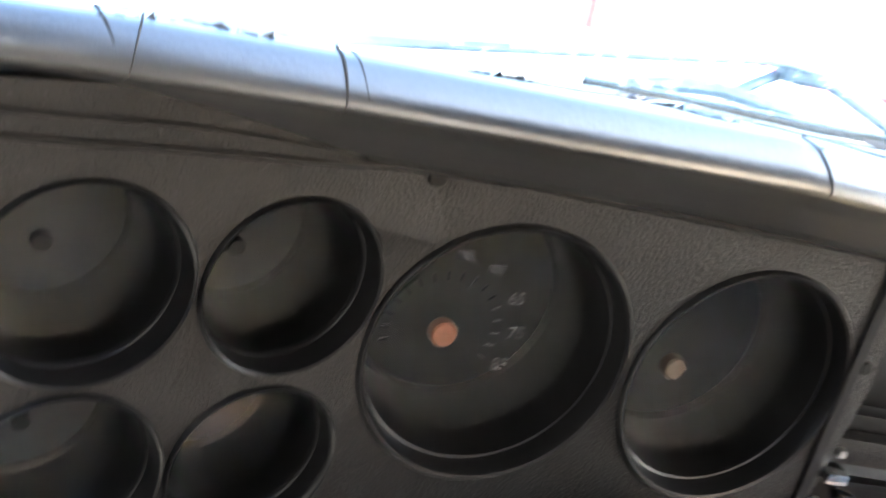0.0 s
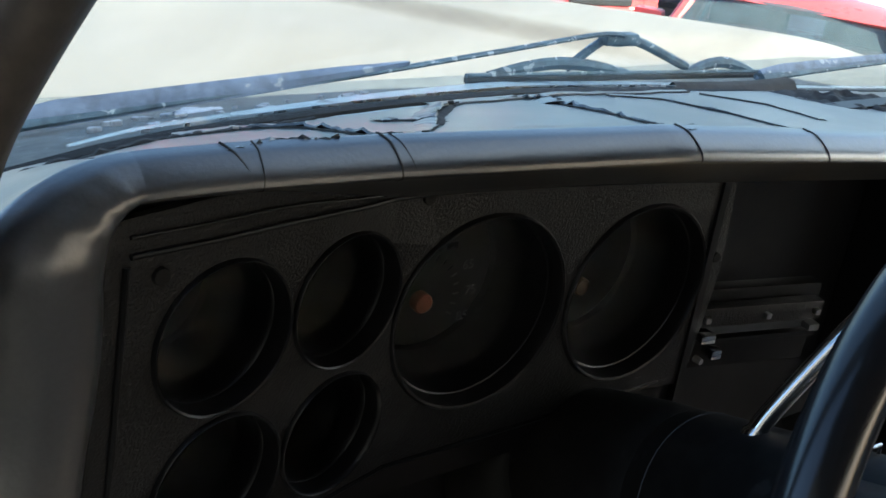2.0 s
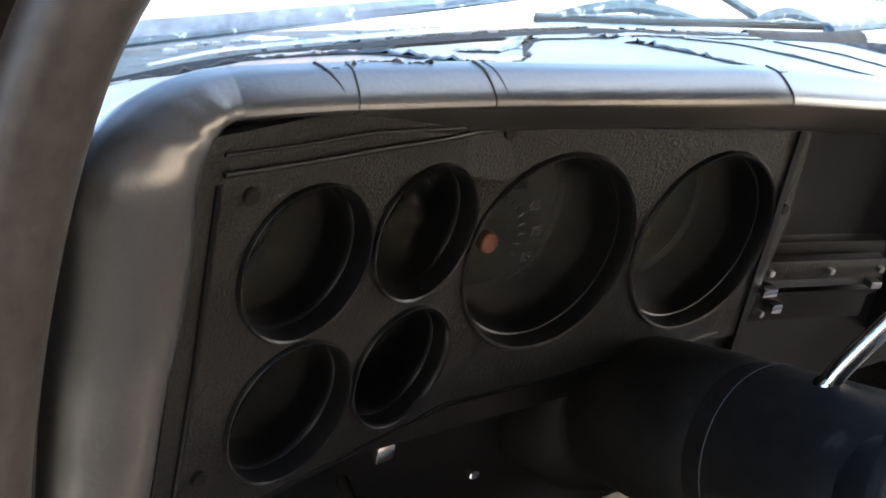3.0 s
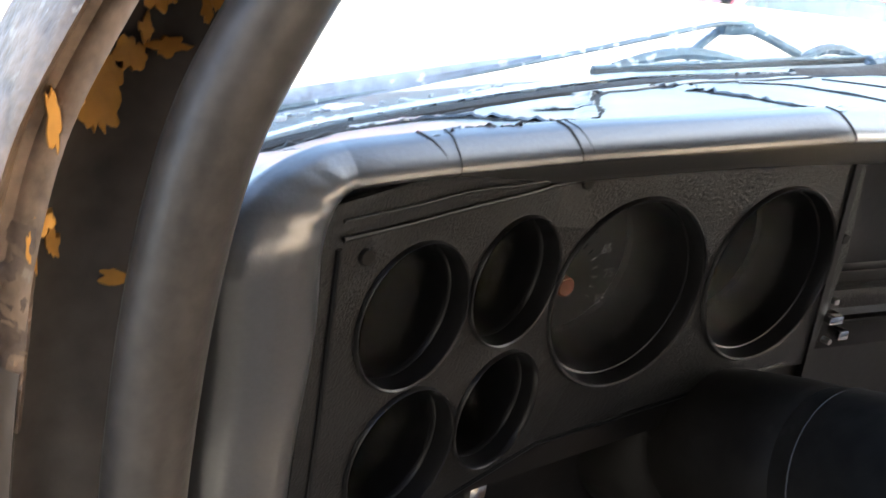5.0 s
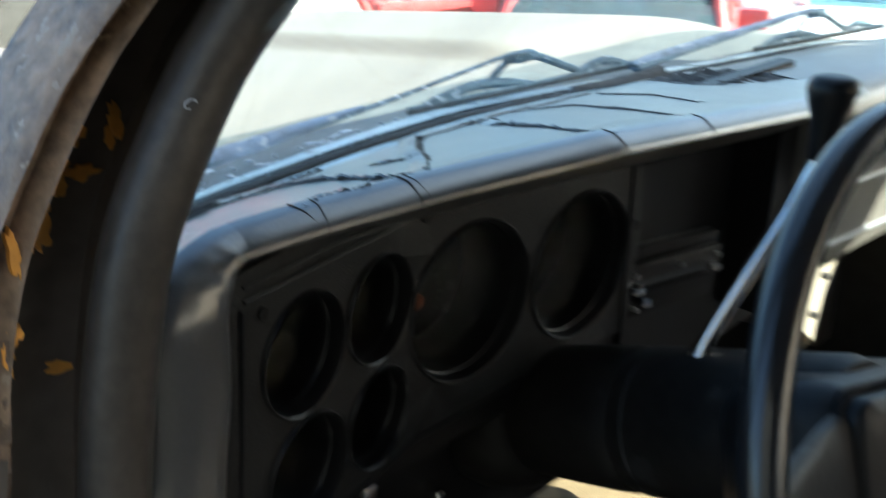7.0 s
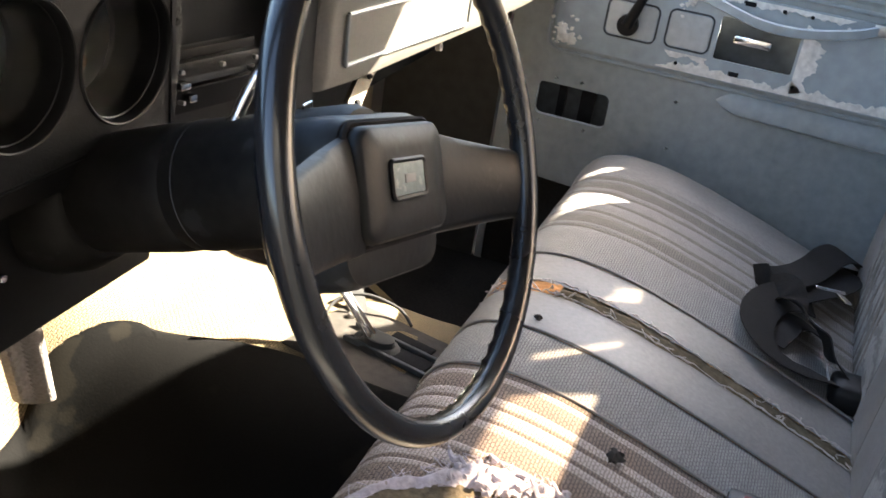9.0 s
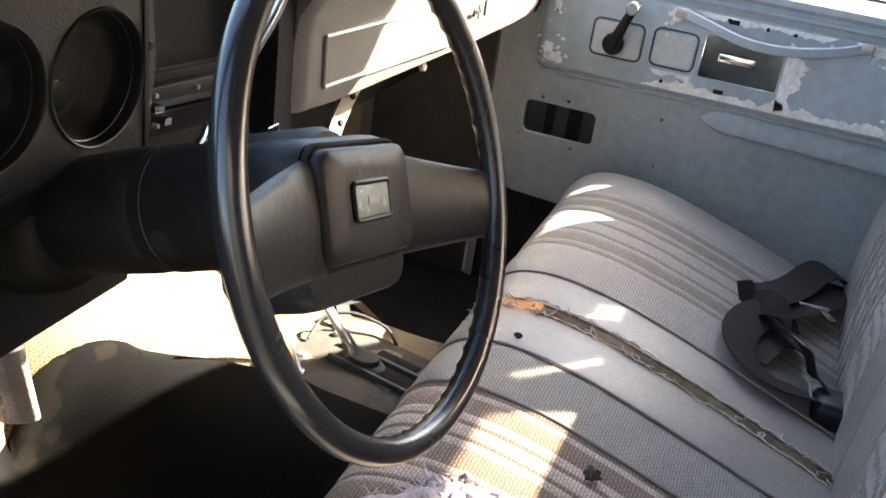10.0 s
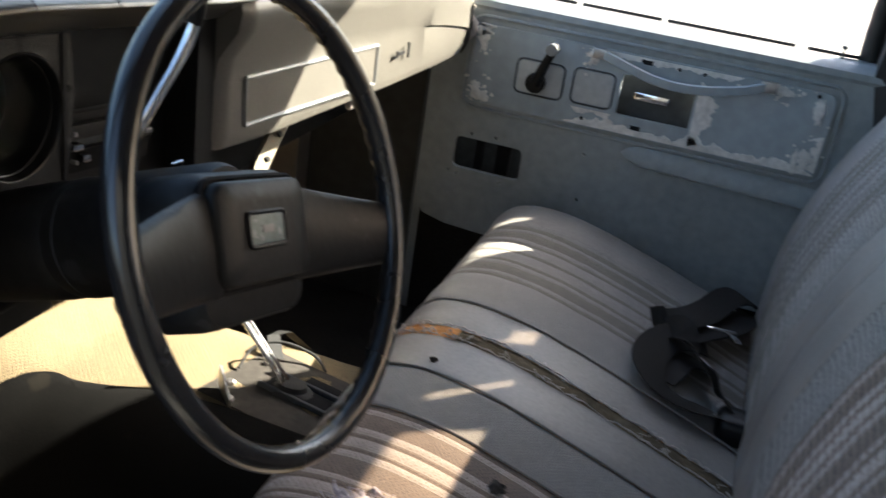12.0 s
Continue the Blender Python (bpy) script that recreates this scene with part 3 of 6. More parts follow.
part("access_panel", plate(rounded(-0.690, -0.032, 1.084, 1.236, 0.018), card_holes, lambda u, v, w: Vector((DX - 0.007 + w, u, v)), 0.006, 0), PANEL, door, "worn blue-grey panel with chipped edges", smooth=False)
groove = [(DX - 0.0085, u, v) for u, v in rounded(-0.702, -0.02, 1.072, 1.25, 0.026, 6)]
part("pressed_bead", tube([(x + 0.0075, y, z) for x, y, z in groove], 0.0036, 8, closed=True), DOOR, door)
for u0, u1, v0, v1 in ((-0.213, -0.12, 1.122, 1.188), (-0.308, -0.23, 1.125, 1.192)):
    part("pressed_frame", tube([(DX - 0.0072, u, v) for u, v in rounded(u0, u1, v0, v1, 0.012)], 0.0018, 6, closed=True), SHADE_METAL, door)
    part("pressed_pad", plate(rounded(u0 + 0.004, u1 - 0.004, v0 + 0.004, v1 - 0.004, 0.007), [], lambda u, v, w: Vector((DX - 0.009 + w, u, v)), 0.003, 0), SILVER, door, smooth=False)
# flat dark discs and slips set proud, painting the holes' shade
for u, v in ((-0.056, 1.219), (-0.056, 1.096), (-0.26, 1.222), (-0.416, 1.225), (-0.462, 1.225), (-0.66, 1.228), (-0.666, 1.104), (-0.259, 1.099), (-0.463, 1.103), (-0.6, 1.226), (-0.35, 1.228)):
    part("screw_hole", disc((DX - 0.0083, u, v), (-1, 0, 0), 0.0034, 0.0008, 12), HOLE, door)
for u, v in ((-0.359, 1.226), (-0.361, 1.102)):
    part("clip_slot", box((DX - 0.0083, u, v), (0.0008, 0.018, 0.008)), HOLE, door)
# pocket back in the same dark, painted for the recess's shade
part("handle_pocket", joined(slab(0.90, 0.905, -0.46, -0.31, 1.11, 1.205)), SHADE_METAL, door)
part("release_handle", box((0.872, -0.378, 1.159), (0.016, 0.066, 0.016), 0.005), CHROME, door, "chrome door release handle")
crank = part("window_crank", joined(disc((DX - 0.008, -0.162, 1.148), (-1, 0, 0), 0.019, 0.016), tube([(DX - 0.022, -0.162, 1.148), (DX - 0.032, -0.18, 1.198), (DX - 0.035, -0.188, 1.216)], [0.011, 0.0085, 0.008], 10)), BLACK, door, "black window crank")
part("crank_knob", disc((DX - 0.034, -0.189, 1.222), (-1, 0, 0), 0.0115, 0.022, 18), LENS_GREY, crank, "pale grey crank knob")
strap_path = smooth_path([(DX - 0.012, -0.275, 1.226), (DX - 0.026, -0.31, 1.219), (DX - 0.036, -0.38, 1.203), (DX - 0.036, -0.45, 1.201), (DX - 0.028, -0.53, 1.215), (DX - 0.012, -0.572, 1.228)], 6)
part("pull_strap", loft([[p + Vector((0, 0, 0.009)), p + Vector((-0.005, 0, 0.007)), p + Vector((-0.005, 0, -0.007)), p + Vector((0, 0, -0.009)), p + Vector((0.003, 0, 0))] for p in strap_path]), PANEL, door, "faded grey pull strap")
for y, z in ((-0.272, 1.226), (-0.574, 1.228)):
    part("strap_cap", box((DX - 0.013, y, z), (0.012, 0.028, 0.02), 0.003), STEEL, door)
bead_rows = []
for i in range(40):
    k = i / 39
    y = -0.342 - 0.455 * k
    grow = min(1, k / 0.09) ** 0.6
    zc = 1.05 - 0.012 * k
    bead_rows.append([(DX + 0.002, y, zc + 0.024 * grow), (DX - 0.004 * grow, y, zc + 0.017 * grow), (DX - 0.0085 * grow, y, zc + 0.004 * grow), (DX - 0.0115 * grow, y, zc - 0.010 * grow), (DX - 0.0112 * grow, y, zc - 0.016 * grow), (DX - 0.006 * grow, y, zc - 0.0185 * grow), (DX + 0.003, y, zc - 0.0185 * grow)])
part("arm_bead", loft(bead_rows, False, False), DOOR, door, "pressed arm rest swelling")
sill_rows = []
for i in range(30):
    y = 0.05 - 0.85 * i / 29
    sill_rows.append([(DX + 0.002, y, 1.258), (DX - 0.004, y, 1.268), (DX - 0.002, y, 1.279), (DX + 0.012, y, 1.288), (DX + 0.05, y, 1.293), (DX + 0.06, y, 1.287)])
part("sill", loft(sill_rows, False, False), DOOR, door)
part("glass_slot", slab(DX + 0.058, DX + 0.072, -0.79, 0.0, 1.275, 1.284), HOLE, door)
for y0, y1 in ((-0.20, -0.05), (-0.36, -0.21), (-0.6, -0.37), (-0.75, -0.62)):
    part("weather_strip", box((DX + 0.054, (y0 + y1) / 2, 1.2965), (0.006, y1 - y0, 0.006), 0.0015), RUBBER, door)
part("lock_peg", joined(tube([(DX + 0.04, -0.68, 1.285), (DX + 0.04, -0.68, 1.312)], 0.0025, 8), disc((DX + 0.04, -0.68, 1.309), (0, 0, 1), 0.005, 0.005, 12)), SHADE_METAL, door)
part("window_frame", joined(tube(smooth_path([(0.925, -0.725, 1.25), (0.92, -0.725, 1.4), (0.86, -0.735, 1.54), (0.80, -0.725, 1.62), (0.69, -0.70, 1.73), (0.655, -0.6, 1.755), (0.65, -0.4, 1.75), (0.68, -0.25, 1.71), (0.76, -0.15, 1.62), (0.86, -0.03, 1.46), (0.91, 0.04, 1.27)]), 0.017, 10)), CARBODY, door, "dark window frame of the door")


def peel(c, ru, rv, seed):
    return chip(c, ru, rv, seed, (-1, 0, 0))


rng = random.Random(5)
flakes = [((-0.05, 1.21), 0.009, 0.022), ((-0.044, 1.222), 0.012, 0.008), ((-0.055, 1.1), 0.018, 0.011), ((-0.045, 1.112), 0.009, 0.014), ((-0.262, 1.218), 0.013, 0.012), ((-0.6, 1.225), 0.018, 0.010), ((-0.668, 1.2), 0.009, 0.025), ((-0.665, 1.115), 0.011, 0.018), ((-0.648, 1.105), 0.006, 0.022)]
for k, ((y, z), ru, rv) in enumerate(flakes):
    part("primer_patch", peel((DX - 0.0085, y, z), ru, rv, 40 + k), PRIMER, door)



def bare_band(along, base, out, reach, seed, turned=False):
    """Primer that shows along an edge: one side straight, the other ragged. along: the run; out: +1 or -1; reach(k): how wide at k of the run."""
    rows = []
    for i in range(220):
        k = i / 219
        a = along[0] + (along[1] - along[0]) * k
        rag = 0.6 + 0.6 * noise.noise((a * 38, seed, 0)) + 0.3 * noise.noise((a * 110, seed, 4)) + 0.1 * noise.noise((a * 320, seed, 9))
        b = base + out * reach(k) * max(0.04, rag) * min(1, 12 * min(k, 1 - k) + 0.1)
        place = lambda x, p, q: (x, q, p) if turned else (x, p, q)
        rows.append([place(DX - 0.0068, a, base), place(DX - 0.0082, a, base), place(DX - 0.0082, a, b), place(DX - 0.0068, a, b + out * 0.0006)])
    return loft(rows, False, False)


for run, base, out, reach, seed, turned in (((-0.225, -0.685), 1.0865, 1, lambda k: 0.017 + 0.012 * math.sin(9 * k) ** 2, 1, False), ((-0.27, -0.53), 1.2335, -1, lambda k: 0.014, 2, False), ((1.09, 1.212), -0.4585, -1, lambda k: 0.03 + 0.02 * math.sin(3.2 * k), 3, True), ((1.092, 1.16), -0.687, 1, lambda k: 0.02, 5, True), ((-0.235, -0.31), 1.118, -1, lambda k: 0.012, 6, False)):
    part("primer_band", bare_band(run, base, out, reach, seed, turned), PRIMER, door, "ragged pale primer along the panel edge")
specks = []
for k in range(110):
    (y, z), ru, rv = flakes[rng.randrange(len(flakes))]
    r = rng.uniform(0.0012, 0.004)
    specks.append(peel((DX - 0.0083, y + rng.gauss(0, ru * 1.2), min(1.234, max(1.088, z + rng.gauss(0, rv * 1.3)))), r, r * rng.uniform(0.5, 1.0), 200 + k))
part("primer_specks", joined(*specks), PRIMER, door)

# open driver door, swung forward beside the pillar
driver = thing("door_driver", (-0.82, 0.09, 0.6), "open driver door with dark brown trim", "door", kind="structure")
swing = Matrix.Translation((-0.84, 0.10, 0)) @ Matrix.Rotation(radians(196), 4, "Z")
sw = lambda data: ([swing @ Vector(v) for v in data[0]], data[1])
part("trim_panel", sw(box((0.52, 0.0, 0.91), (0.98, 0.03, 0.68), 0.012)), DOORTRIM, driver)
part("outer_skin", sw(box((0.52, -0.06, 0.9), (1.02, 0.09, 0.74), 0.02)), CARBODY, driver)
part("window_frame", sw(tube(smooth_path([(0.02, -0.05, 1.25), (0.28, 0.0, 1.58), (0.36, 0.0, 1.62), (0.9, 0.02, 1.63), (0.97, 0.0, 1.58), (1.0, -0.05, 1.25)]), 0.016, 10)), CARBODY, driver)

mirror = thing("side_mirror", (0.97, -0.12, 1.3), "chrome side mirror on the passenger door", "mirror")
part("mirror_head", box((0.99, -0.13, 1.345), (0.03, 0.12, 0.075), 0.012), CHROME, mirror)
part("mirror_arm", tube([(0.95, -0.12, 1.27), (0.96, -0.12, 1.30), (0.98, -0.12, 1.34)], 0.006), CHROME, mirror)

# ---- dashboard ----
dash = thing("dashboard", (0.0, 0.12, 1.2), "cracked black truck dashboard with round gauge pods", "dashboard")
CREST = [(-0.66, 0.028, 1.407), (-0.63, 0.014, 1.419), (-0.60, 0.0085, 1.4222), (-0.5725, 0.005, 1.4235), (-0.506, -0.004, 1.4247), (-0.366, -0.0255, 1.425), (-0.252, -0.0245, 1.4135), (-0.08, -0.022, 1.3955), (0.0, -0.017, 1.389), (0.03, -0.01, 1.387)]
PROFILE = [(0.013, 0.0), (0.006, -0.0006), (0.002, -0.0025), (-0.0022, -0.0055), (-0.0052, -0.009), (-0.005, -0.013), (0.005, -0.017), (0.022, -0.025), (0.046, -0.042)]
PROFILE = [(p.y, p.z) for p in smooth_path([(0, a, b) for a, b in PROFILE], 3)]


def on_pad(x, f):
    """A point on the pad's top: f runs from the crest to the rear edge."""
    y, z = lerp(CREST, x)
    b = pad_base(x)
    return Vector((x, y + f * (b.y - y), z + f * (b.z - z) + 0.0012 * math.sin(math.pi * min(1, max(0, f))) + 0.0006 * noise.noise((x * 30, f * 4, 0))))


REAR = [(-0.66, 0.9), (-0.5, 0.86), (-0.36, 0.84), (-0.24, 0.87), (-0.14, 0.97), (-0.08, 1.02), (0.1, 1.02)]


def pad_rows(x0, x1, n):
    rows = []
    for i in range(n + 1):
        x = x0 + (x1 - x0) * i / n
        y, z = lerp(CREST, x)
        rear = lerp(REAR, x)[0] + 0.008 * noise.noise((x * 60, 2, 0))
        rows.append([on_pad(x, rear) - Vector((0, 0, 0.004))] + [on_pad(x, rear * f) for f in (1.0, 0.9, 0.8, 0.7, 0.6, 0.5, 0.4, 0.3, 0.2)] + [(x, y + dy, z + dz) for dy, dz in PROFILE] + [(x, 0.053, z - 0.043)])
    return rows


pad = part("pad", loft(pad_rows(-0.606, 0.03, 90), False, False), PAD, dash, "cracked dark vinyl dash pad")

# added strip, its pale blue painted for the reflected sky
shelf = []
for i in range(70):
    x = -0.64 + 0.62 * i / 69
    shelf.append([on_pad(x, f) - Vector((0, 0, 0.0035 - 0.0008 * noise.noise((x * 40, f * 9, 1)))) for f in (0.78, 0.85, 0.92, 0.99, 1.06)])
part("glass_shelf", loft(shelf, False, False), LEDGE, dash, "added shelf at the foot of the glass, in painted sky reflection")

# left end of the pad, wrapping down beside the gauges
def even(pts, n):
    """n points at even steps along a line of points."""
    pts = [Vector(p) for p in pts]
    run = [0.0]
    for a, b in zip(pts, pts[1:]):
        run.append(run[-1] + (b - a).length)
    table = [(r, p.x, p.y, p.z) for r, p in zip(run, pts)]
    return [Vector(lerp(table, run[-1] * k / (n - 1))) for k in range(n)]


# the lip turns a tight inner corner and a wide outer one, then runs down to a rounded foot
cy, cz = lerp(CREST, -0.606)
ZC = cz - 0.042
back = (0.105 - cy) / (pad_base(-0.606).y - cy)
lip = [[Vector((on_pad(-0.606, back * f).z - ZC, on_pad(-0.606, back * f).y, 0)) for f in (1.0, 0.75, 0.5, 0.25)], [Vector((0.042 + dz, cy + dy, 0)) for dy, dz in PROFILE[:16]], [Vector((0.042 + dz, cy + dy, 0)) for dy, dz in PROFILE[16:]] + [Vector((-0.001, 0.053, 0))]]
lip = even(lip[0] + lip[1][:1], 14)[:-1] + even(lip[1], 24) + even(lip[1][-1:] + lip[2], 12)[1:]
flank = [Vector((0.063 - 0.0505 * q, y, 0)) for q, y in [(0.12, 0.085), (0.08, 0.06), (0.03, 0.036), (0.0, 0.018), (0.03, 0.006), (0.12, 0.0), (0.28, -0.0035), (0.5, -0.005), (0.72, -0.0045), (0.86, -0.002), (0.92, 0.0015), (0.95, 0.006), (0.99, 0.014), (1.04, 0.05)]]
flank = even(flank[:5], 14)[:-1] + even(flank[4:11], 24) + even(flank[10:], 12)[1:]
end_rows = []
for i in range(44):
    th = min(i / 24, 1) * math.pi / 2
    down = max(0, min(i, 38) - 24) * 0.0095 + max(0, i - 38) * 0.0022
    close = max(0, i - 38) / 5
    b = min(1, i / 22)
    b = b * b * (3 - 2 * b)
    w = 0.0008 * noise.noise((i * 0.35, 0, 0)) * min(1, i / 4)
    row = []
    for p, q in zip(lip, flank):
        x = q.x + (0.034 - q.x) * 0.25 * close ** 3
        row.append((-0.606 - x * math.sin(th) - 0.11 * down * min(1, down / 0.06), p.y + (q.y - p.y) * b + w + 0.03 * close ** 3, ZC + p.x * math.cos(th) - down))
    end_rows.append(row)
part("pad_end", loft(end_rows, False, False), PAD, dash, "grey-black padded dash end")


# gauge panel
# the panel bends towards the driver at its left end
PY, BEND, LEAN_IN = 0.042, -0.468, 0.255
panel_y = lambda u: PY + LEAN_IN * min(0, u - BEND)
PODS = [(-0.570, 1.341, 0.0335), (-0.5025, 1.337, 0.0325), (-0.4155, 1.3085, 0.0545), (-0.298, 1.298, 0.0555), (-0.572, 1.2695, 0.0335), (-0.506, 1.2665, 0.0315)]
inward = Vector((-LEAN_IN, 1, 0)).normalized()


def pod_axes(u):
    """The way into the dash and the way along the panel where a pod sits."""
    n = inward if u < BEND else Vector((0, 1, 0))
    return n, Vector((n.y, -n.x, 0))


def pod_loop(u, v, r, n=40):
    k = inward.y if u < BEND else 1
    return ellipse(u, v, r * k, r, n)


panel_out = [(-0.6245, 1.403), (-0.631, 1.31), (-0.642, 1.222), (-0.60, 1.228), (-0.54, 1.2275), (-0.468, 1.228), (-0.44, 1.229), (-0.30, 1.228), (-0.242, 1.222), (-0.2325, 1.236), (-0.224, 1.30), (-0.230, 1.388), (-0.40, 1.400), (-0.468, 1.403), (-0.54, 1.404)]
to_panel = lambda u, v, w: Vector((u, panel_y(u) + w, v))
part("gauge_panel", plate(panel_out, [pod_loop(*p) for p in PODS], to_panel, 0.004, 0), BEZEL, dash, "grained black gauge panel", smooth=False)
for dv, r in ((0.0, 0.0012), (0.0075, 0.0008)):
    part("panel_groove", tube(smooth_path([(u, panel_y(u) - 0.0015, v + dv * min(1, max(0.15, (-0.44 - u) / 0.1))) for u, v in ((-0.612, 1.389), (-0.575, 1.3865), (-0.541, 1.385), (-0.50, 1.3825), (-0.474, 1.3815), (-0.43, 1.380), (-0.386, 1.377), (-0.31, 1.371), (-0.24, 1.3655))]), r, 8), BLACK, dash)
part("panel_edge", tube([(-0.6135, 0.0045, 1.385), (-0.6205, 0.0025, 1.31), (-0.631, 0.0, 1.225)], 0.0014, 8), POD, dash)
part("panel_lip", tube([(u, panel_y(u) + 0.001, 1.2275) for u in (-0.62, -0.56, -0.5, -0.468, -0.40, -0.33, -0.26)], 0.002, 8), POD, dash)
PODS_BUILT = []
DEEP = 0.056
for k, (u, v, r) in enumerate(PODS):
    into, along = pod_axes(u)
    mid = Vector((u, panel_y(u), v))
    spot = lambda a, h, d, mid=mid, into=into, along=along: mid + along * a + Vector((0, 0, h)) + into * d
    ring = lambda s, d, r=r, spot=spot: [spot(r * s * math.cos(a), r * s * math.sin(a), d) for a in (2 * math.pi * i / 44 for i in range(44))]
    pod = part("gauge_pod", loft([ring(1.045, 0.003), ring(1.04, -0.0012), ring(1.02, -0.0024), ring(0.995, -0.0018), ring(0.975, 0.001), ring(0.965, 0.008), ring(0.95, 0.0085), ring(0.94, 0.012), ring(0.93, DEEP * 0.5), ring(0.905, DEEP)], True, False), POD, dash)
    PODS_BUILT.append((pod, spot))
    part("dial", loft([ring(0.9, DEEP - 0.002), ring(0.02, DEEP - 0.002)]), DIAL if r > 0.05 else SMALL_DIAL, pod)
    part("lens", mesh(ring(0.92, 0.026), [tuple(range(44))], False), POD_LENS, pod, "clear gauge lens, veiling glare put into its film").visible_shadow = False
    part("dial_ring", loft([ring(0.89, DEEP - 0.003), ring(0.865, DEEP - 0.007), ring(0.84, DEEP - 0.003)], True, False), BEZEL, pod)
    hub_at = spot(-0.003, -0.0165, DEEP - 0.004) if k == 2 else spot(0.003, -0.018, DEEP - 0.004) if k == 3 else spot(0, -0.008, DEEP - 0.004)
    part("needle_hub", disc(hub_at, -into, 0.0062 if k in (2, 3) else 0.0035, 0.006 if k in (2, 3) else 0.004, 24), {2: ORANGE, 3: OCHRE}.get(k, COLUMN), pod, {2: "orange needle hub", 3: "faded needle hub"}.get(k, ""))


def lettering(text, c, size, turn, material, parent, name="lettering"):
    cu = bpy.data.curves.new(name, "FONT")
    cu.body, cu.size, cu.align_x, cu.align_y, cu.extrude = text, size, "CENTER", "CENTER", 0.0002
    ob = new(name, cu)
    dg = bpy.context.evaluated_depsgraph_get()
    me = bpy.data.meshes.new_from_object(ob.evaluated_get(dg))
    bpy.data.objects.remove(ob)
    me.transform(Matrix.Translation(c) @ turn.to_4x4())
    return part(name, me, material, parent)


upright = Euler((radians(90), 0, 0)).to_matrix()
pods = [p for p, _ in PODS_BUILT]
HX, HZ = -0.418, 1.292
for k, a in enumerate((28, 0, -27)):
    lettering(("65", "75", "85")[k], (HX + 0.036 * math.cos(radians(a)), PY + 0.0515, HZ + 0.036 * math.sin(radians(a))), 0.0085, upright, PRINT, pods[2])
for a in (58, 86, 114, 142, 170):
    part("dial_mark", box((HX + 0.036 * math.cos(radians(a)), PY + 0.0525, HZ + 0.036 * math.sin(radians(a))), (0.008, 0.0006, 0.004)), SHADE_METAL, pods[2])
for a in range(-30, 200, 14):
    c, s_ = math.cos(radians(a)), math.sin(radians(a))
    part("dial_tick", box((HX + 0.026 * c, PY + 0.0525, HZ + 0.026 * s_), (0.004, 0.0005, 0.0008), 0, Matrix.Rotation(radians(-a), 3, "Y")), PRINT if -30 <= a <= 30 else SHADE_METAL, pods[2])
for x, z in ((-0.600, 1.378), (-0.617, 1.257), (-0.458, 1.379), (-0.233, 1.312)):
    part("panel_screw", disc((x, panel_y(x), z), -pod_axes(x)[0], 0.0035, 0.0022, 14), COLUMN, dash)
part("switch_knob", box((-0.478, 0.079, 1.176), (0.012, 0.012, 0.015), 0.0015), CHROME, dash, "chrome switch knob")
part("switch_stem", tube([(-0.478, 0.085, 1.176), (-0.475, 0.115, 1.176)], 0.004, 8), BLACK, dash)
part("lower_nut", disc((-0.403, 0.086, 1.130), (0, -1, 0), 0.004, 0.006, 6), CHROME, dash)
part("pull_knob", loft([[Vector((-0.503, 0.055, 1.149)) + Vector((0.25, 1, -0.05)) * d + Vector((r * math.cos(a), 0.02 * r * math.cos(a), r * math.sin(a))) for a in (2 * math.pi * i / 18 for i in range(18))] for d, r in ((0, 0.004), (0.0005, 0.008), (0.003, 0.0105), (0.008, 0.0105), (0.011, 0.008), (0.0125, 0.0045), (0.05, 0.004))]), SMOKED, dash, "cloudy smoked plastic pull knob")
part("under_panel", box((-0.43, 0.10, 1.1325), (0.46, 0.02, 0.155), 0.004), BLACK, dash)
part("panel_return", slab(-0.636, -0.24, 0.046, 0.094, 1.206, 1.226), BLACK, dash)

# centre stack, set back from the pads
stack = part("centre_panel", joined(slab(-0.24, 0.06, 0.07, 0.085, 1.125, 1.39), slab(-0.242, -0.236, 0.04, 0.08, 1.2, 1.385), slab(-0.035, 0.002, 0.028, 0.085, 1.17, 1.38)), BLACK, dash)
turn_c = Euler((0, 0, radians(-14))).to_matrix()
cp = lambda u, v, w=0.0: Vector((-0.182, 0.037, 1.262)) + turn_c @ Vector((u, w, v))
plate_ = part("control_plate", box(cp(0, 0.004), (0.105, 0.010, 0.014), 0.0015, turn_c), BEZEL, dash, "heater control plate")
part("control_slot", box(cp(0, -0.0075, 0.003), (0.105, 0.008, 0.007), 0.001, turn_c), SHADE_METAL, plate_)
part("control_rail", box(cp(0.002, -0.017, 0.004), (0.11, 0.008, 0.004), 0.001, turn_c), BLACK, plate_)
part("control_back", box(cp(0, -0.012, 0.014), (0.12, 0.012, 0.06), 0.002, turn_c), BLACK, plate_)
for u, v in ((-0.043, 0.004), (0.005, 0.004), (0.046, 0.004)):
    part("slider", box(cp(u, v, -0.006), (0.004, 0.006, 0.004), 0.0008, turn_c), STEEL, plate_)
part("slider_knob", box(cp(-0.043, -0.0075, -0.006), (0.011, 0.014, 0.006), 0.0012, turn_c), CHROME, plate_)
part("slider_knob", box(cp(0.046, -0.0075, -0.004), (0.009, 0.010, 0.005), 0.001, turn_c), STEEL, plate_)
part("slider_knob", box(cp(-0.031, -0.0215, -0.004), (0.008, 0.012, 0.007), 0.0012, turn_c), CHROME, plate_)
part("slider_knob", disc((-0.231, 0.06, 1.322), (0, -1, 0), 0.003, 0.008, 10), STEEL, plate_)
part("slider_knob", disc((-0.236, 0.036, 1.243), (0, -1, 0), 0.0022, 0.006, 8), STEEL, plate_)

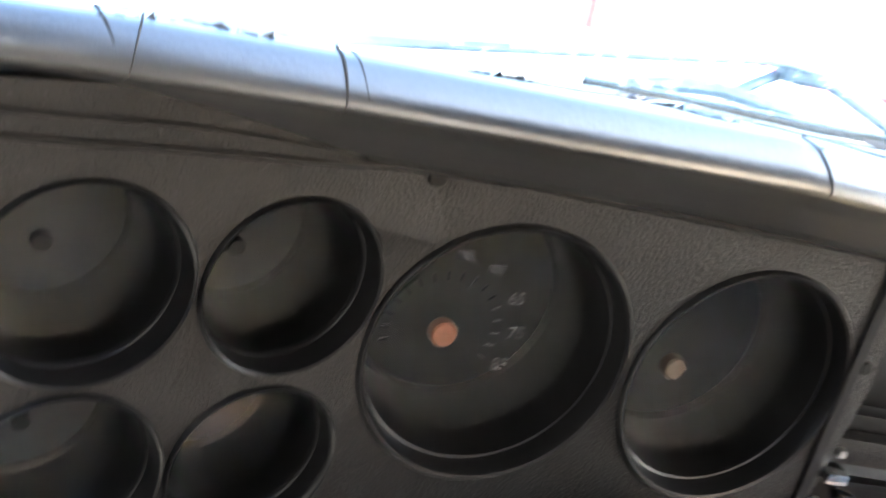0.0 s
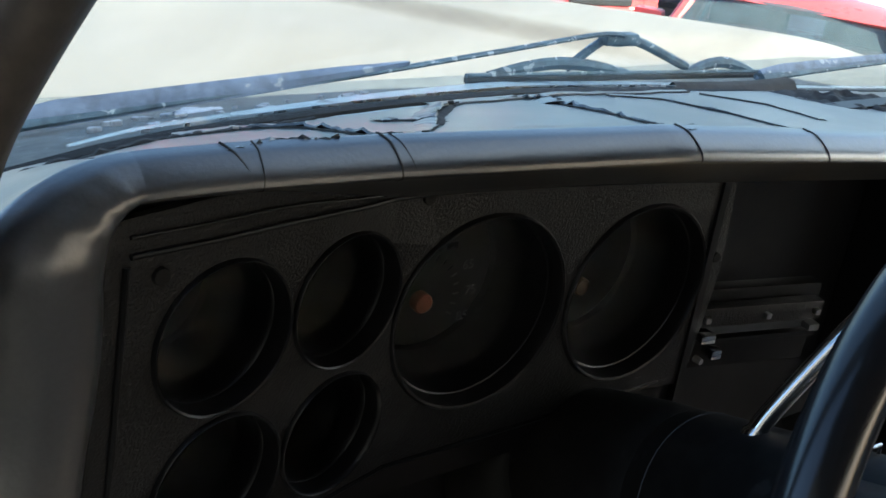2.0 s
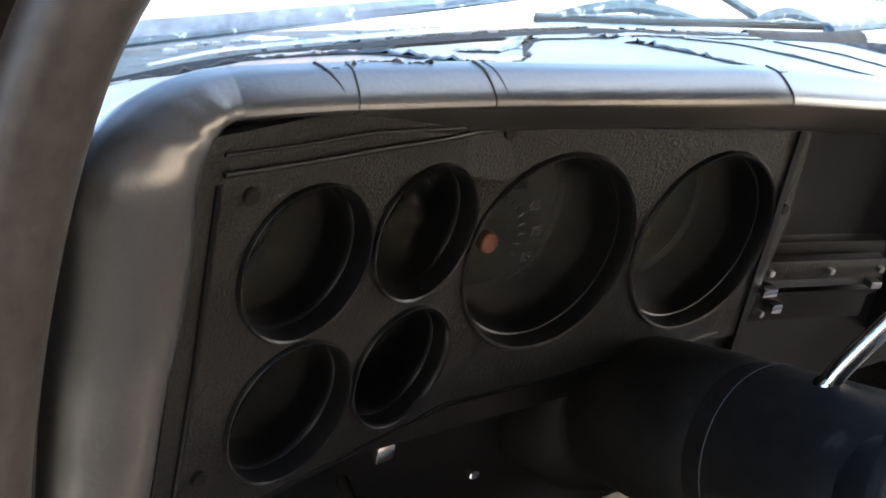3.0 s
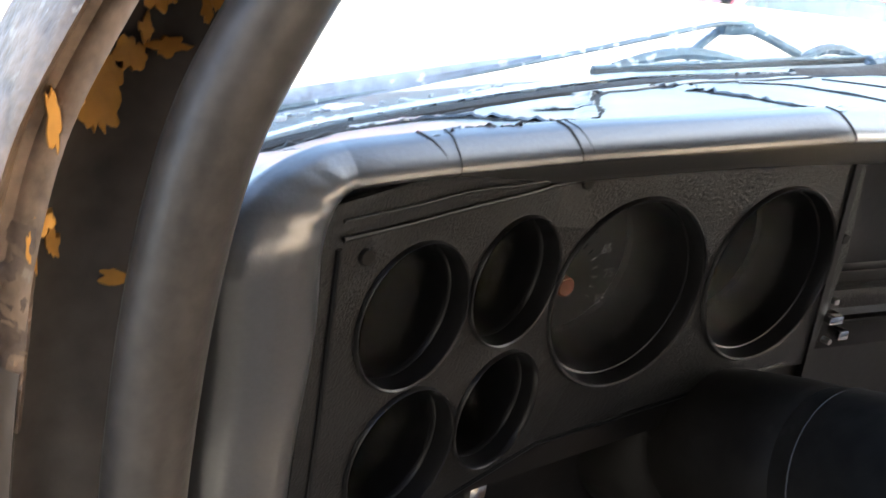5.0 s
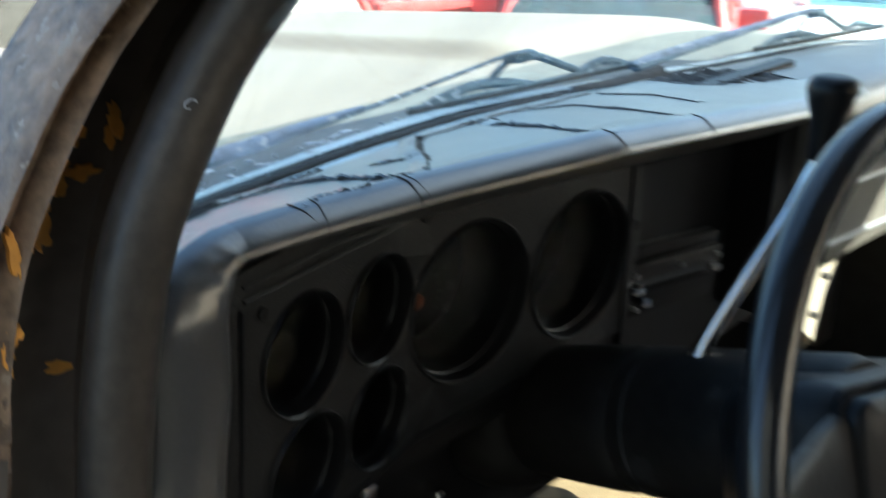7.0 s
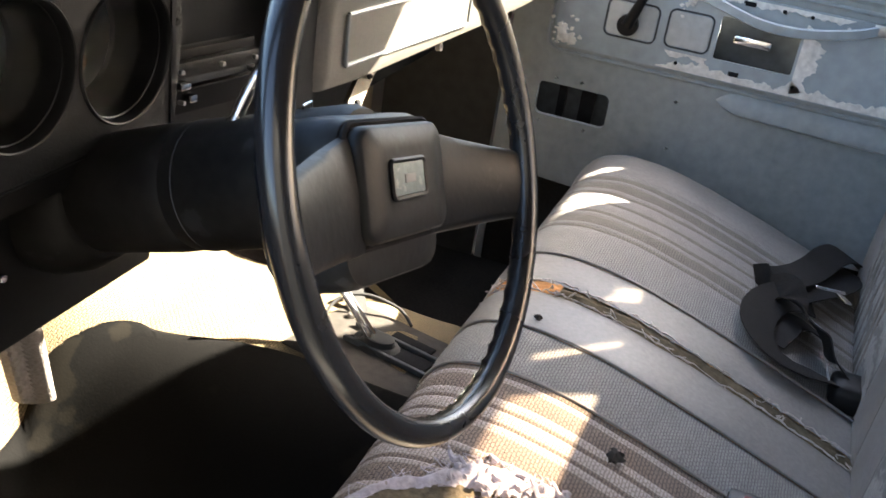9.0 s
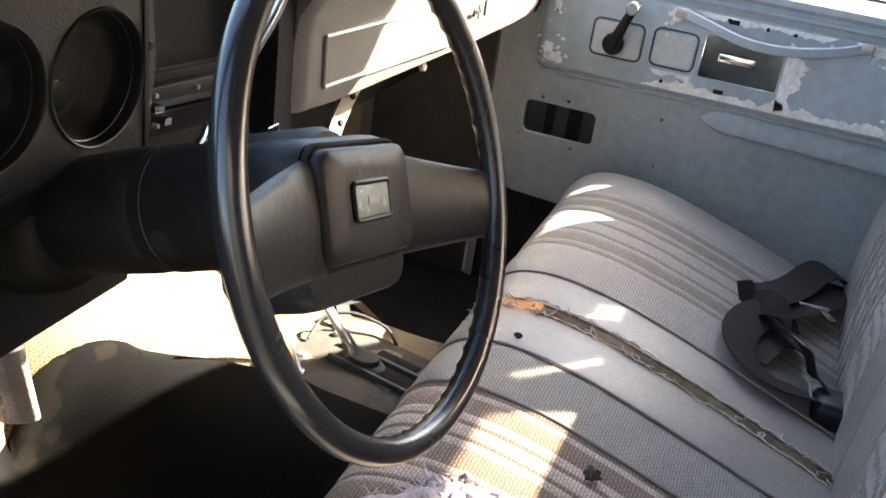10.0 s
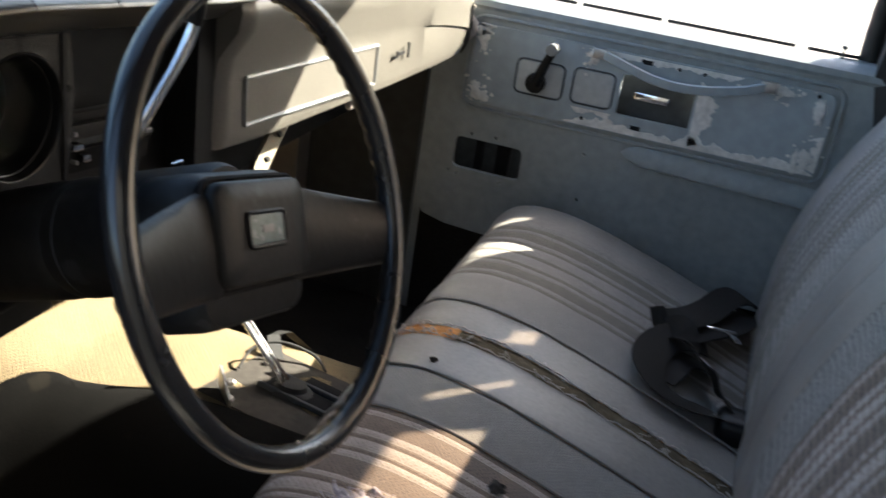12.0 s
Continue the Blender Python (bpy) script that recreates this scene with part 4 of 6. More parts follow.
# passenger side pad with glove box
GLOVE = [(0.0, 0.02, 1.188, 1.386, -0.012), (0.1, 0.016, 1.180, 1.383, -0.012), (0.3, 0.01, 1.174, 1.374, -0.018), (0.5, 0.0, 1.170, 1.360, -0.022), (0.7, -0.016, 1.174, 1.335, -0.028), (0.80, -0.024, 1.180, 1.318, -0.031), (0.835, -0.02, 1.188, 1.305, -0.024), (0.85, 0.0, 1.2, 1.29, 0.0)]
g_rows = []
for i in range(70):
    x = 0.85 * i / 69
    fy, zb, zt, cy = lerp(GLOVE, x)
    by, zw = pad_base(x).y, pad_base(x).z
    e = 0.008 * max(0, 1 - x / 0.012)
    g_rows.append([(x, by, zw), (x, 0.5 * (by + cy) , 0.5 * (zw + zt) + 0.006), (x, cy + 0.035, zt), (x, cy + 0.016 + e, zt - 0.003), (x, cy + 0.004 + e, zt - 0.012), (x, cy + e, zt - 0.028), (x, cy + 0.004 + e, zt - 0.05),
                   (x, fy - 0.004 + e, zt - 0.085), (x, fy + e, zb + 0.085), (x, fy + e, zb + 0.02), (x, fy + 0.006 + e, zb + 0.004), (x, fy + 0.03, zb), (x, 0.14, zb + 0.01)])
part("glove_pad", loft(g_rows), PAD_GREY, dash, "grey vinyl glove box pad")
frame_pts = [(0.052, 1.272), (0.43, 1.253), (0.43, 1.193), (0.055, 1.213)]
frame3 = [Vector((u, lerp(GLOVE, u)[0] - 0.002, v)) for u, v in frame_pts]
for a, b in zip(frame3, frame3[1:] + frame3[:1]):
    part("glove_trim", tube([a, a.lerp(b, 0.5), b], 0.0026, 8), GLOVETRIM, dash, "thin dull trim strip")
part("glove_door", loft([[a + Vector((0, 0.0005, 0)) for a in frame3], [a + Vector((0, 0.002, 0)) for a in frame3]]), PAD_GREY, dash)
for x, z, w, h in ((0.497, 1.229, 0.004, 0.010), (0.513, 1.229, 0.022, 0.0045), (0.538, 1.231, 0.004, 0.024)):
    part("badge_mark", box((x, lerp(GLOVE, x)[0] - 0.007, z), (w, 0.003, h)), HOLE, dash)
cap_rows = []
for i in range(14):
    x = 0.805 + 0.046 * i / 13
    fy, zb, zt, cy = lerp(GLOVE, x)
    cap_rows.append([(x, cy + 0.002, zt - 0.042), (x, min(cy + 0.002, fy - 0.006), zt - 0.055), (x, fy - 0.0045, zt - 0.08), (x, fy - 0.0035, zb + 0.02), (x, fy + 0.003, zb + 0.002), (x, fy + 0.03, zb - 0.003)])
part("end_cap", loft(cap_rows, False, False), BLACK, dash, "black ribbed end of the glove box pad")
for k in (3, 6, 9):
    part("cap_rib", tube(cap_rows[k], 0.0014, 6), BLACK, dash)
part("cap_strap", tube([(x, y - 0.003, z + 0.003) for x, y, z in [r[0] for r in cap_rows[1:]]], 0.0024, 8), FLUFF, dash, "pale strap over the pad's end")
part("pad_end_strap", tube(smooth_path([(0.845, 0.06, 1.30), (0.846, 0.0, 1.262), (0.842, -0.03, 1.225), (0.848, 0.0, 1.19)]), 0.006, 8), FLUFF, dash)
part("under_duct", slab(0.06, 0.82, 0.17, 0.24, 1.04, 1.19), BLACK, dash)
br = [(0.15, 0.06, 1.06), (0.24, 0.09, 1.09), (0.33, 0.11, 1.12), (0.38, 0.11, 1.165)]
part("brace", loft([[Vector(p) + Vector((0, 0, 0.016)), Vector(p) + Vector((0.01, -0.012, 0)), Vector(p) + Vector((0, 0, -0.016)), Vector(p) + Vector((-0.01, 0.008, 0))] for p in smooth_path(br)]), BRACE, dash, "bent steel brace under the dash")

for k in (3, 7, 11, 15):
    p = smooth_path(br)[k]
    part("brace_hole", disc(p + Vector((-0.003, -0.0105, 0.004)), (-0.2, -0.8, 0.55), 0.0045, 0.004, 12), HOLE, dash)
part("heater_box", box((0.30, 0.36, 1.06), (0.42, 0.26, 0.22), 0.02), BLACK, dash)
for pts in ([(-0.2, 0.12, 1.16), (-0.1, 0.10, 1.12), (0.0, 0.10, 1.10), (0.12, 0.12, 1.14)], [(0.35, 0.15, 1.15), (0.45, 0.13, 1.12), (0.58, 0.13, 1.125), (0.7, 0.15, 1.16)]):
    part("wire", tube(smooth_path(pts), 0.004, 8), RUBBER, dash)
part("lower_lip", tube(smooth_path([(0.05, 0.07, 1.186), (0.3, 0.06, 1.172), (0.55, 0.05, 1.17), (0.8, 0.03, 1.19)]), 0.006, 8), RUSTY, dash, "rusty lower lip of the dash")
# pale disc added to paint a lit white spot
part("lit_spot", disc((0.462, 0.055, 1.14), (0, -1, 0.2), 0.007, 0.008, 16), FLUFF, dash, "pale disc standing in for a lit spot under the dash")

# cracks: lifted vinyl edges and the dark foam that shows between them
def crack(points, width, seed, lift=0.003):
    rng = random.Random(seed)
    path = []
    for a, b in zip(points, points[1:]):
        for k in range(7):
            path.append((a[0] + (b[0] - a[0]) * k / 7, a[1] + (b[1] - a[1]) * k / 7))
    path.append(points[-1])
    n = len(path)
    places = [on_pad(x + 0.0012 * noise.noise((i * 0.8, seed * 5.0, 0)), f + 0.014 * noise.noise((i * 0.7, seed * 3.0, 9)) + rng.uniform(-0.003, 0.003)) for i, (x, f) in enumerate(path)]
    gap, lip = [], []
    for i, p in enumerate(places):
        t = (places[min(i + 1, n - 1)] - places[max(i - 1, 0)]).normalized()
        s = Vector((-t.y, t.x, 0)).normalized()
        s = s if s.y + 0.4 * s.x > 0 else -s
        w = 0.7 * width * (0.35 + 0.65 * math.sin(math.pi * min(1, (i + 1) / n))) * max(0.25, 0.9 + 0.9 * noise.noise((i * 0.6, seed * 7.0, 2)))
        gap.append([p - s * w * 0.5 + Vector((0, 0, 0.0004)), p + Vector((0, 0, 0.0009)), p + s * w * 0.5 + Vector((0, 0, 0.0004))])
        h = 0.6 * lift * max(0.1, 0.7 + 1.1 * noise.noise((i * 0.5, seed * 9.0, 5))) * math.sin(math.pi * (i + 0.5) / n)
        q = p + s * w * 0.45
        lip.append([q + s * 0.010 - Vector((0, 0, 0.0015)), q + s * 0.005 + Vector((0, 0, 0.0004 + h * 0.35)), q + Vector((0, 0, h + 0.0006)), q - s * 0.0008 + Vector((0, 0, h - 0.0004)), q + s * 0.006 - Vector((0, 0, 0.001))])
    return loft(gap, False, False), loft(lip, False, False)


TEARS = [([(-0.574, 0.06), (-0.562, 0.08), (-0.552, 0.12), (-0.539, 0.09), (-0.527, 0.09), (-0.512, 0.10)], 0.006, 0.006),
          ([(-0.56, 0.87), (-0.545, 0.84), (-0.53, 0.78), (-0.514, 0.6), (-0.51, 0.4), (-0.507, 0.2), (-0.497, 0.12), (-0.481, 0.19), (-0.463, 0.345)], 0.0045, 0.004),
          ([(-0.463, 0.345), (-0.455, 0.42), (-0.445, 0.537), (-0.43, 0.66), (-0.411, 0.79), (-0.395, 0.835)], 0.011, 0.006), ([(-0.475, 0.55), (-0.466, 0.53), (-0.456, 0.45)], 0.003, 0.001)]
CRACKS = [([(-0.402, 0.84), (-0.383, 0.86), (-0.363, 0.84), (-0.351, 0.81), (-0.343, 0.77), (-0.354, 0.65), (-0.357, 0.54), (-0.357, 0.384), (-0.364, 0.22), (-0.364, 0.12), (-0.358, 0.04)], 0.0045, 0.0035),
          ([(-0.29, 0.80), (-0.26, 0.70), (-0.262, 0.53), (-0.26, 0.365), (-0.266, 0.15), (-0.26, 0.05)], 0.0022, 0.0015), ([(-0.343, 0.11), (-0.332, 0.07), (-0.319, 0.07)], 0.002, 0.001),
          ([(-0.2, 0.84), (-0.177, 0.607), (-0.19, 0.31)], 0.002, 0.001), ([(-0.42, 0.83), (-0.36, 0.825), (-0.3, 0.84), (-0.2, 0.89)], 0.004, 0.001)]
for k, (pts, w, lift) in enumerate(TEARS + CRACKS):
    gap, lip = crack(pts, w, k, lift)
    part("crack", gap, FOAM_DARK, dash)
    part("lifted_edge", lip, PAD, dash)


def seam_split(x, lean, r):
    """A split that runs down over the pad's rounded edge."""
    y, z = lerp(CREST, x)
    n = len(PROFILE) - 6
    return tube([(x + lean * k / n, y + dy - 0.0002, z + dz + 0.0001) for k, (dy, dz) in enumerate(PROFILE[:n])], [r * (1 - 0.7 * k / n) for k in range(n)], 6)


for x, lean, r in ((-0.574, 0.010, 0.0006), (-0.562, -0.004, 0.0004), (-0.51, 0.001, 0.0007), (-0.506, 0.004, 0.0003), (-0.362, 0.003, 0.0006), (-0.259, 0.003, 0.0005)):
    part("split", seam_split(x, lean, r), FOAM_DARK, dash)
rng = random.Random(21)
teeth = []
for i in range(60):
    x = -0.63 + 0.14 * i / 59
    p = on_pad(x, lerp(REAR, x)[0] - 0.01)
    h = 0.0003 + 0.004 * max(0, noise.noise((x * 110, 3.1, 0))) + rng.uniform(0, 0.001)
    teeth.append([p + Vector((0, -0.004, -0.002)), p + Vector((0, -0.001, h)), p + Vector((0, 0.001, h)), p + Vector((0, 0.004, -0.003))])
part("torn_rear_edge", loft(teeth, False, False), TORN, dash, "jagged torn rear edge of the pad")
rough = []
for i in range(40):
    x = -0.10 + 0.135 * i / 39
    row = []
    for j in range(14):
        f = 0.45 + 0.53 * j / 13 + 0.25 * (0.5 - i / 39)
        edge = math.sin(math.pi * i / 39) * math.sin(math.pi * j / 13)
        row.append(on_pad(x, min(1, f)) + Vector((0, 0, -0.001 + (0.0025 + 0.006 * noise.noise((x * 120, f * 14, 0))) * min(1, 3 * edge))))
    rough.append(row)
part("bare_foam", loft(rough, False, False), TORN, dash, "rough dark foam where the vinyl is gone")
flap = []
for i in range(24):
    k = i / 23
    x = -0.19 + 0.14 * k
    p = on_pad(x, 1.0) + Vector((0, 0.006 + 0.006 * k, 0.001))
    w, h = 0.004 + 0.006 * k, 0.001 + 0.005 * k ** 3
    flap.append([p + Vector((0, -w, -0.001)), p + Vector((0, -w * 0.4, h)), p + Vector((0, w * 0.4, h + 0.001)), p + Vector((0, w, -0.001))])
part("peeled_flap", loft(flap, False, True), TORN, dash, "peeled vinyl flap along the glass")

# ---- steering column and wheel ----
WC = Vector((-0.334, -0.233, 1.289))
WN = Vector((-0.043, -1.0, 0.376)).normalized()
WU = Vector((1, 0, 0)) - WN * WN.x
WU.normalize()
WV = WN.cross(WU)
wp = lambda u, v, w=0.0: WC + WU * u + WV * v + WN * w
column = thing("steering_column", (-0.334, 0.0, 1.19), "black steering column with scuffed shrouds", "column")
cr = lambda d, r, sq=1.0: [wp(r * math.cos(a), r * sq * math.sin(a), -d) for a in (2 * math.pi * i / 36 for i in range(36))]
part("shroud", loft([cr(0.045, 0.03), cr(0.048, 0.046), cr(0.056, 0.05), cr(0.19, 0.051), cr(0.2, 0.0495)]), COLUMN, column)
part("jacket", loft([cr(0.199, 0.0475), cr(0.205, 0.0505), cr(0.22, 0.051), cr(0.30, 0.0485)]), COLUMN, column)
part("collar", loft([cr(0.296, 0.048), cr(0.3, 0.054), cr(0.325, 0.063), cr(0.35, 0.065), cr(0.375, 0.06), cr(0.38, 0.046)]), COLUMN, column)
part("lower_jacket", loft([cr(0.37, 0.044), cr(0.42, 0.042), cr(0.8, 0.03)]), COLUMN, column)
part("seam_ring", tube(cr(0.186, 0.0507), 0.0005, 6, closed=True), SHADE_METAL, column, "pale worn seam round the column")
part("key_slot", box(wp(-0.045, -0.005, -0.09), (0.014, 0.03, 0.024), 0.003), OCHRE, column, "worn ignition slot")
part("clip", tube([wp(0.002, 0.048, -0.092), wp(0.002, 0.053, -0.09), wp(0.014, 0.053, -0.09), wp(0.014, 0.047, -0.092)], 0.0009, 6), CHROME, column)
lever = part("shift_lever", tube(smooth_path([(-0.337, -0.072, 1.262), (-0.330, -0.076, 1.279), (-0.3245, -0.078, 1.293), (-0.302, -0.086, 1.329), (-0.276, -0.096, 1.368), (-0.262, -0.101, 1.394), (-0.258, -0.102, 1.412)]), [0.0068] * 9 + [0.0053] * 28, 12), CHROME, column, "chrome gear selector lever")
part("lever_knob", loft([[Vector((-0.2575, -0.1025, 0)) + Vector((0.05 * (z - 1.41) + r * math.cos(a), -0.03 * (z - 1.41) + r * math.sin(a), z)) for a in (2 * math.pi * i / 18 for i in range(18))] for z, r in ((1.402, 0.0062), (1.406, 0.0072), (1.42, 0.0085), (1.432, 0.0105), (1.44, 0.0135), (1.447, 0.0155), (1.452, 0.015), (1.455, 0.012), (1.456, 0.005))]), BLACK, lever, "black lever knob")
part("lever_socket", loft([[Vector((-0.337, -0.071, 1.258)) + Vector((0.3, -0.15, 1)).normalized() * d + Vector((r * math.cos(a), r * math.sin(a), 0)) for a in (2 * math.pi * i / 16 for i in range(16))] for d, r in ((-0.01, 0.02), (0.004, 0.018), (0.012, 0.013), (0.014, 0.008))]), RUBBER, column)

wheel = thing("steering_wheel", WC, "black two-spoke steering wheel with worn shiny rim", "steering wheel")
rim_path, rim_r = [], []
for i in range(180):
    a = 2 * math.pi * i / 180
    rim_path.append(wp(0.18 * math.cos(a), 0.18 * math.sin(a)))
rim_rings = []
for i in range(180):
    a = 2 * math.pi * i / 180
    rad = WU * math.cos(a) + WV * math.sin(a)
    ring = []
    for j in range(14):
        q = 2 * math.pi * j / 14
        bump_ = 0.0014 * math.cos(a * 60) * max(0, -math.cos(q)) * max(0, 0.3 - math.sin(q))
        r = 0.0102 + bump_
        ring.append(WC + rad * (0.18 + r * math.cos(q)) + WN * (r * 1.08 * math.sin(q)))
    rim_rings.append(ring)
rim_rings.append(rim_rings[0])
part("rim", loft(rim_rings, True, False), RIM, wheel, "black ridged rim, polished by use")
# the wheel stands turned a little to the right
CT, ST = math.cos(radians(14)), math.sin(radians(14))
HU, HV = WU * CT - WV * ST, WV * CT + WU * ST
hp = lambda u, v, w=0.0: WC + HU * u + HV * v + WN * w
pad_ring = lambda s, w, g=0.0: [hp(-0.001 + (u + 0.001) * s, -0.01 + (v + 0.01) * s, w) for u, v in rounded(-0.0585 - g, 0.0635 + g, -0.047 - g, 0.033 + g, 0.013 + g)]
body_ring = lambda s, w: [hp(u * s, -0.018 + (v + 0.018) * s, w) for u, v in rounded(-0.07, 0.072, -0.078, 0.042, 0.022)]
part("hub_body", loft([body_ring(0.72, -0.11), body_ring(0.9, -0.098), body_ring(1.0, -0.08), body_ring(1.0, -0.052), body_ring(0.975, -0.04), body_ring(0.93, -0.0335), body_ring(0.7, -0.031)]), HUB, wheel, "black hub body with a paler scuffed flank")
part("horn_pad", loft([pad_ring(1.0, -0.05, -0.002), pad_ring(1.0, -0.031, -0.001), pad_ring(1.0, -0.026, 0.0), pad_ring(0.98, -0.021), pad_ring(0.93, -0.0185), pad_ring(0.6, -0.0165)]), HUB, wheel, "black horn pad with scuffs")
part("horn_groove", tube([hp(u, v, -0.0305) for u, v in rounded(-0.0605, 0.0655, -0.049, 0.035, 0.014)], 0.0024, 6, closed=True), HOLE, wheel)
part("horn_slot", tube([hp(u, -0.0405, -0.0196) for u in (-0.04, -0.01, 0.02, 0.045)], 0.0011, 6), HOLE, wheel)
part("emblem", box(hp(-0.002, -0.0055, -0.016), (0.045, 0.003, 0.0225), 0.001, Matrix((HU, -WN, HV)).transposed()), EMBLEM, wheel, "scratched silver emblem plate")
part("emblem_mark", box(hp(-0.002, -0.0055, -0.0142), (0.015, 0.001, 0.006), 0.0004, Matrix((HU, -WN, HV)).transposed()), PRINT, wheel)
part("emblem_frame", tube([hp(u, v, -0.0155) for u, v in rounded(-0.0265, 0.0225, -0.0185, 0.0075, 0.004)], 0.002, 6, closed=True), BLACK, wheel)
for s in (1, -1):
    rows = []
    for k in range(9):
        u = s * (0.05 + 0.128 * k / 8)
        hv = 0.041 - 0.013 * k / 8
        cv = -0.012 - 0.014 * k / 8
        w = -0.03 + 0.028 * (k / 8) ** 1.5
        rows.append([hp(u, cv + hv, w - 0.004), hp(u, cv + hv - 0.002, w + 0.001), hp(u, cv + hv * 0.8, w + 0.004), hp(u, cv, w + 0.006), hp(u, cv - hv * 0.8, w + 0.004), hp(u, cv - hv + 0.002, w + 0.001), hp(u, cv - hv, w - 0.004), hp(u, cv - hv * 0.5, w - 0.012), hp(u, cv + hv * 0.5, w - 0.012)])
    part("spoke", loft(rows), HUB, wheel)

# ---- pedals, floor shifter ----
pedal = thing("brake_pedal", (-0.14, 0.31, 0.72), "pedal with a ribbed pale rubber pad", "pedal")
ptop, pbot = Vector((-0.182, 0.283, 0.897)), Vector((-0.097, 0.343, 0.721))
part("pedal_plate", tube([ptop, ptop.lerp(pbot, 0.5), pbot], 0.027, 12, 0.3), FLUFF, pedal)
for k in range(15):
    c = ptop.lerp(pbot, (k + 0.5) / 15)
    part("rib", box(c + Vector((-0.004, -0.006, 0.002)), (0.05, 0.006, 0.0072), 0.001, Euler((0, radians(25), 0)).to_matrix()), FLUFF, pedal)
part("pedal_arm", tube([ptop, ptop + Vector((0.0, 0.1, 0.15)), ptop + Vector((0, 0.2, 0.2))], 0.008), SHADE_METAL, pedal)

shifter = thing("floor_shifter", (0.193, -0.02, 0.76), "bent chrome transfer shift lever on a bolted tunnel plate", "gear lever")
part("lever", tube(smooth_path([(0.2, -0.02, 0.742), (0.2, 0.002, 0.772), (0.2, 0.033, 0.811), (0.2, 0.062, 0.845), (0.2, 0.095, 0.885)]), [0.0055] * 9 + [0.0045] * 16, 12), CHROME, shifter)
turn_p = Euler((0, 0, radians(-12))).to_matrix()
part("tunnel_plate", box((0.2, -0.02, 0.757), (0.17, 0.24, 0.008), 0.002, turn_p), RUSTY, shifter, "dirty steel tunnel plate")
part("slot", box((0.205, -0.03, 0.7625), (0.03, 0.13, 0.004), 0.001, turn_p), HOLE, shifter)
part("slot", box((0.24, -0.05, 0.7625), (0.018, 0.07, 0.004), 0.001, turn_p), HOLE, shifter)
for dx, dy in ((-0.06, 0.08), (0.06, 0.08), (-0.06, -0.09), (0.05, -0.1), (-0.02, 0.1)):
    part("bolt", disc((0.2 + dx, -0.02 + dy, 0.760), (0, 0, 1), 0.007, 0.007, 6), STEEL, shifter)
part("bracket", loft([[(0.12, 0.05, 0.762), (0.16, 0.09, 0.765), (0.16, 0.09, 0.80), (0.12, 0.05, 0.775)], [(0.122, 0.047, 0.762), (0.163, 0.087, 0.765), (0.163, 0.087, 0.80), (0.122, 0.047, 0.775)]]), STEEL, shifter, "bent steel bracket")
part("lever", tube(smooth_path([(0.209, -0.026, 0.742), (0.209, -0.004, 0.772), (0.208, 0.028, 0.811), (0.208, 0.057, 0.845), (0.207, 0.09, 0.885)]), 0.0032, 10), CHROME, shifter)
for x in (0.182, 0.226):
    part("gate_rail", box((x, -0.03, 0.7655), (0.006, 0.15, 0.009), 0.002, turn_p), SHADE_METAL, shifter)
part("boot", loft([[Vector((0.205, -0.01, z)) + Vector((r * math.cos(a), r * 1.4 * math.sin(a), 0)) for a in (2 * math.pi * i / 16 for i in range(16))] for z, r in ((0.76, 0.026), (0.768, 0.022), (0.77, 0.018), (0.778, 0.016), (0.78, 0.011))]), RUBBER, shifter, "perished rubber boot")
part("strap", loft([[(0.27, 0.06, 0.762), (0.285, 0.045, 0.762)], [(0.30, 0.085, 0.785), (0.315, 0.07, 0.785)], [(0.335, 0.08, 0.78), (0.345, 0.062, 0.778)], [(0.36, 0.05, 0.745), (0.365, 0.03, 0.742)]], False, False), RUBBER, shifter)
part("wire", tube(smooth_path([(0.22, 0.09, 0.765), (0.26, 0.085, 0.785), (0.29, 0.05, 0.788), (0.30, -0.0, 0.775), (0.28, -0.03, 0.765)]), 0.0025, 8), RUBBER, shifter)

# ---- bench seat ----
bench = thing("bench_seat", (0.18, -0.45, 0.62), "worn grey vinyl bench seat with striped cloth and a split seam", "seat")
CUSHION = [(-0.155, 0.66), (-0.150, 0.78), (-0.150, 0.86), (-0.158, 0.90), (-0.178, 0.928), (-0.21, 0.942), (-0.26, 0.946), (-0.34, 0.934), (-0.44, 0.905), (-0.55, 0.868), (-0.64, 0.835), (-0.70, 0.81)]
SEATBACK = [(-0.655, 0.78), (-0.655, 0.88), (-0.668, 1.015), (-0.708, 1.14), (-0.758, 1.24), (-0.80, 1.325), (-0.83, 1.385), (-0.85, 1.40), (-0.875, 1.39), (-0.89, 1.35), (-0.9, 1.15), (-0.9, 0.8)]
XL, XR = -0.69, 0.82


def edge_fall(x):
    """How far the ends of the bench round off."""
    d = min(x - XL, XR - x)
    return 0.05 * max(0, 1 - d / 0.10) ** 2.2


def strip_of(curve, x0, x1, crown, up):
    fine = smooth_path([(0, a, b) for a, b in curve], 4)
    n = max(3, int((x1 - x0) / 0.012))
    rows = []
    for i in range(n + 1):
        x = x0 + (x1 - x0) * i / n
        k = (i / n) * 2 - 1
        lift = crown * (1 - k ** 6)
        row = []
        for j, p in enumerate(fine):
            a = fine[max(j - 1, 0)]
            b = fine[min(j + 1, len(fine) - 1)]
            nrm = Vector((0, -(b.z - a.z), b.y - a.y)).normalized() * up
            row.append(Vector((x, p.y, p.z)) + nrm * (lift - edge_fall(x) + 0.0015 * noise.noise((x * 25, p.y * 25, p.z * 25))))
        rows.append(row)
    return loft(rows, False, False)


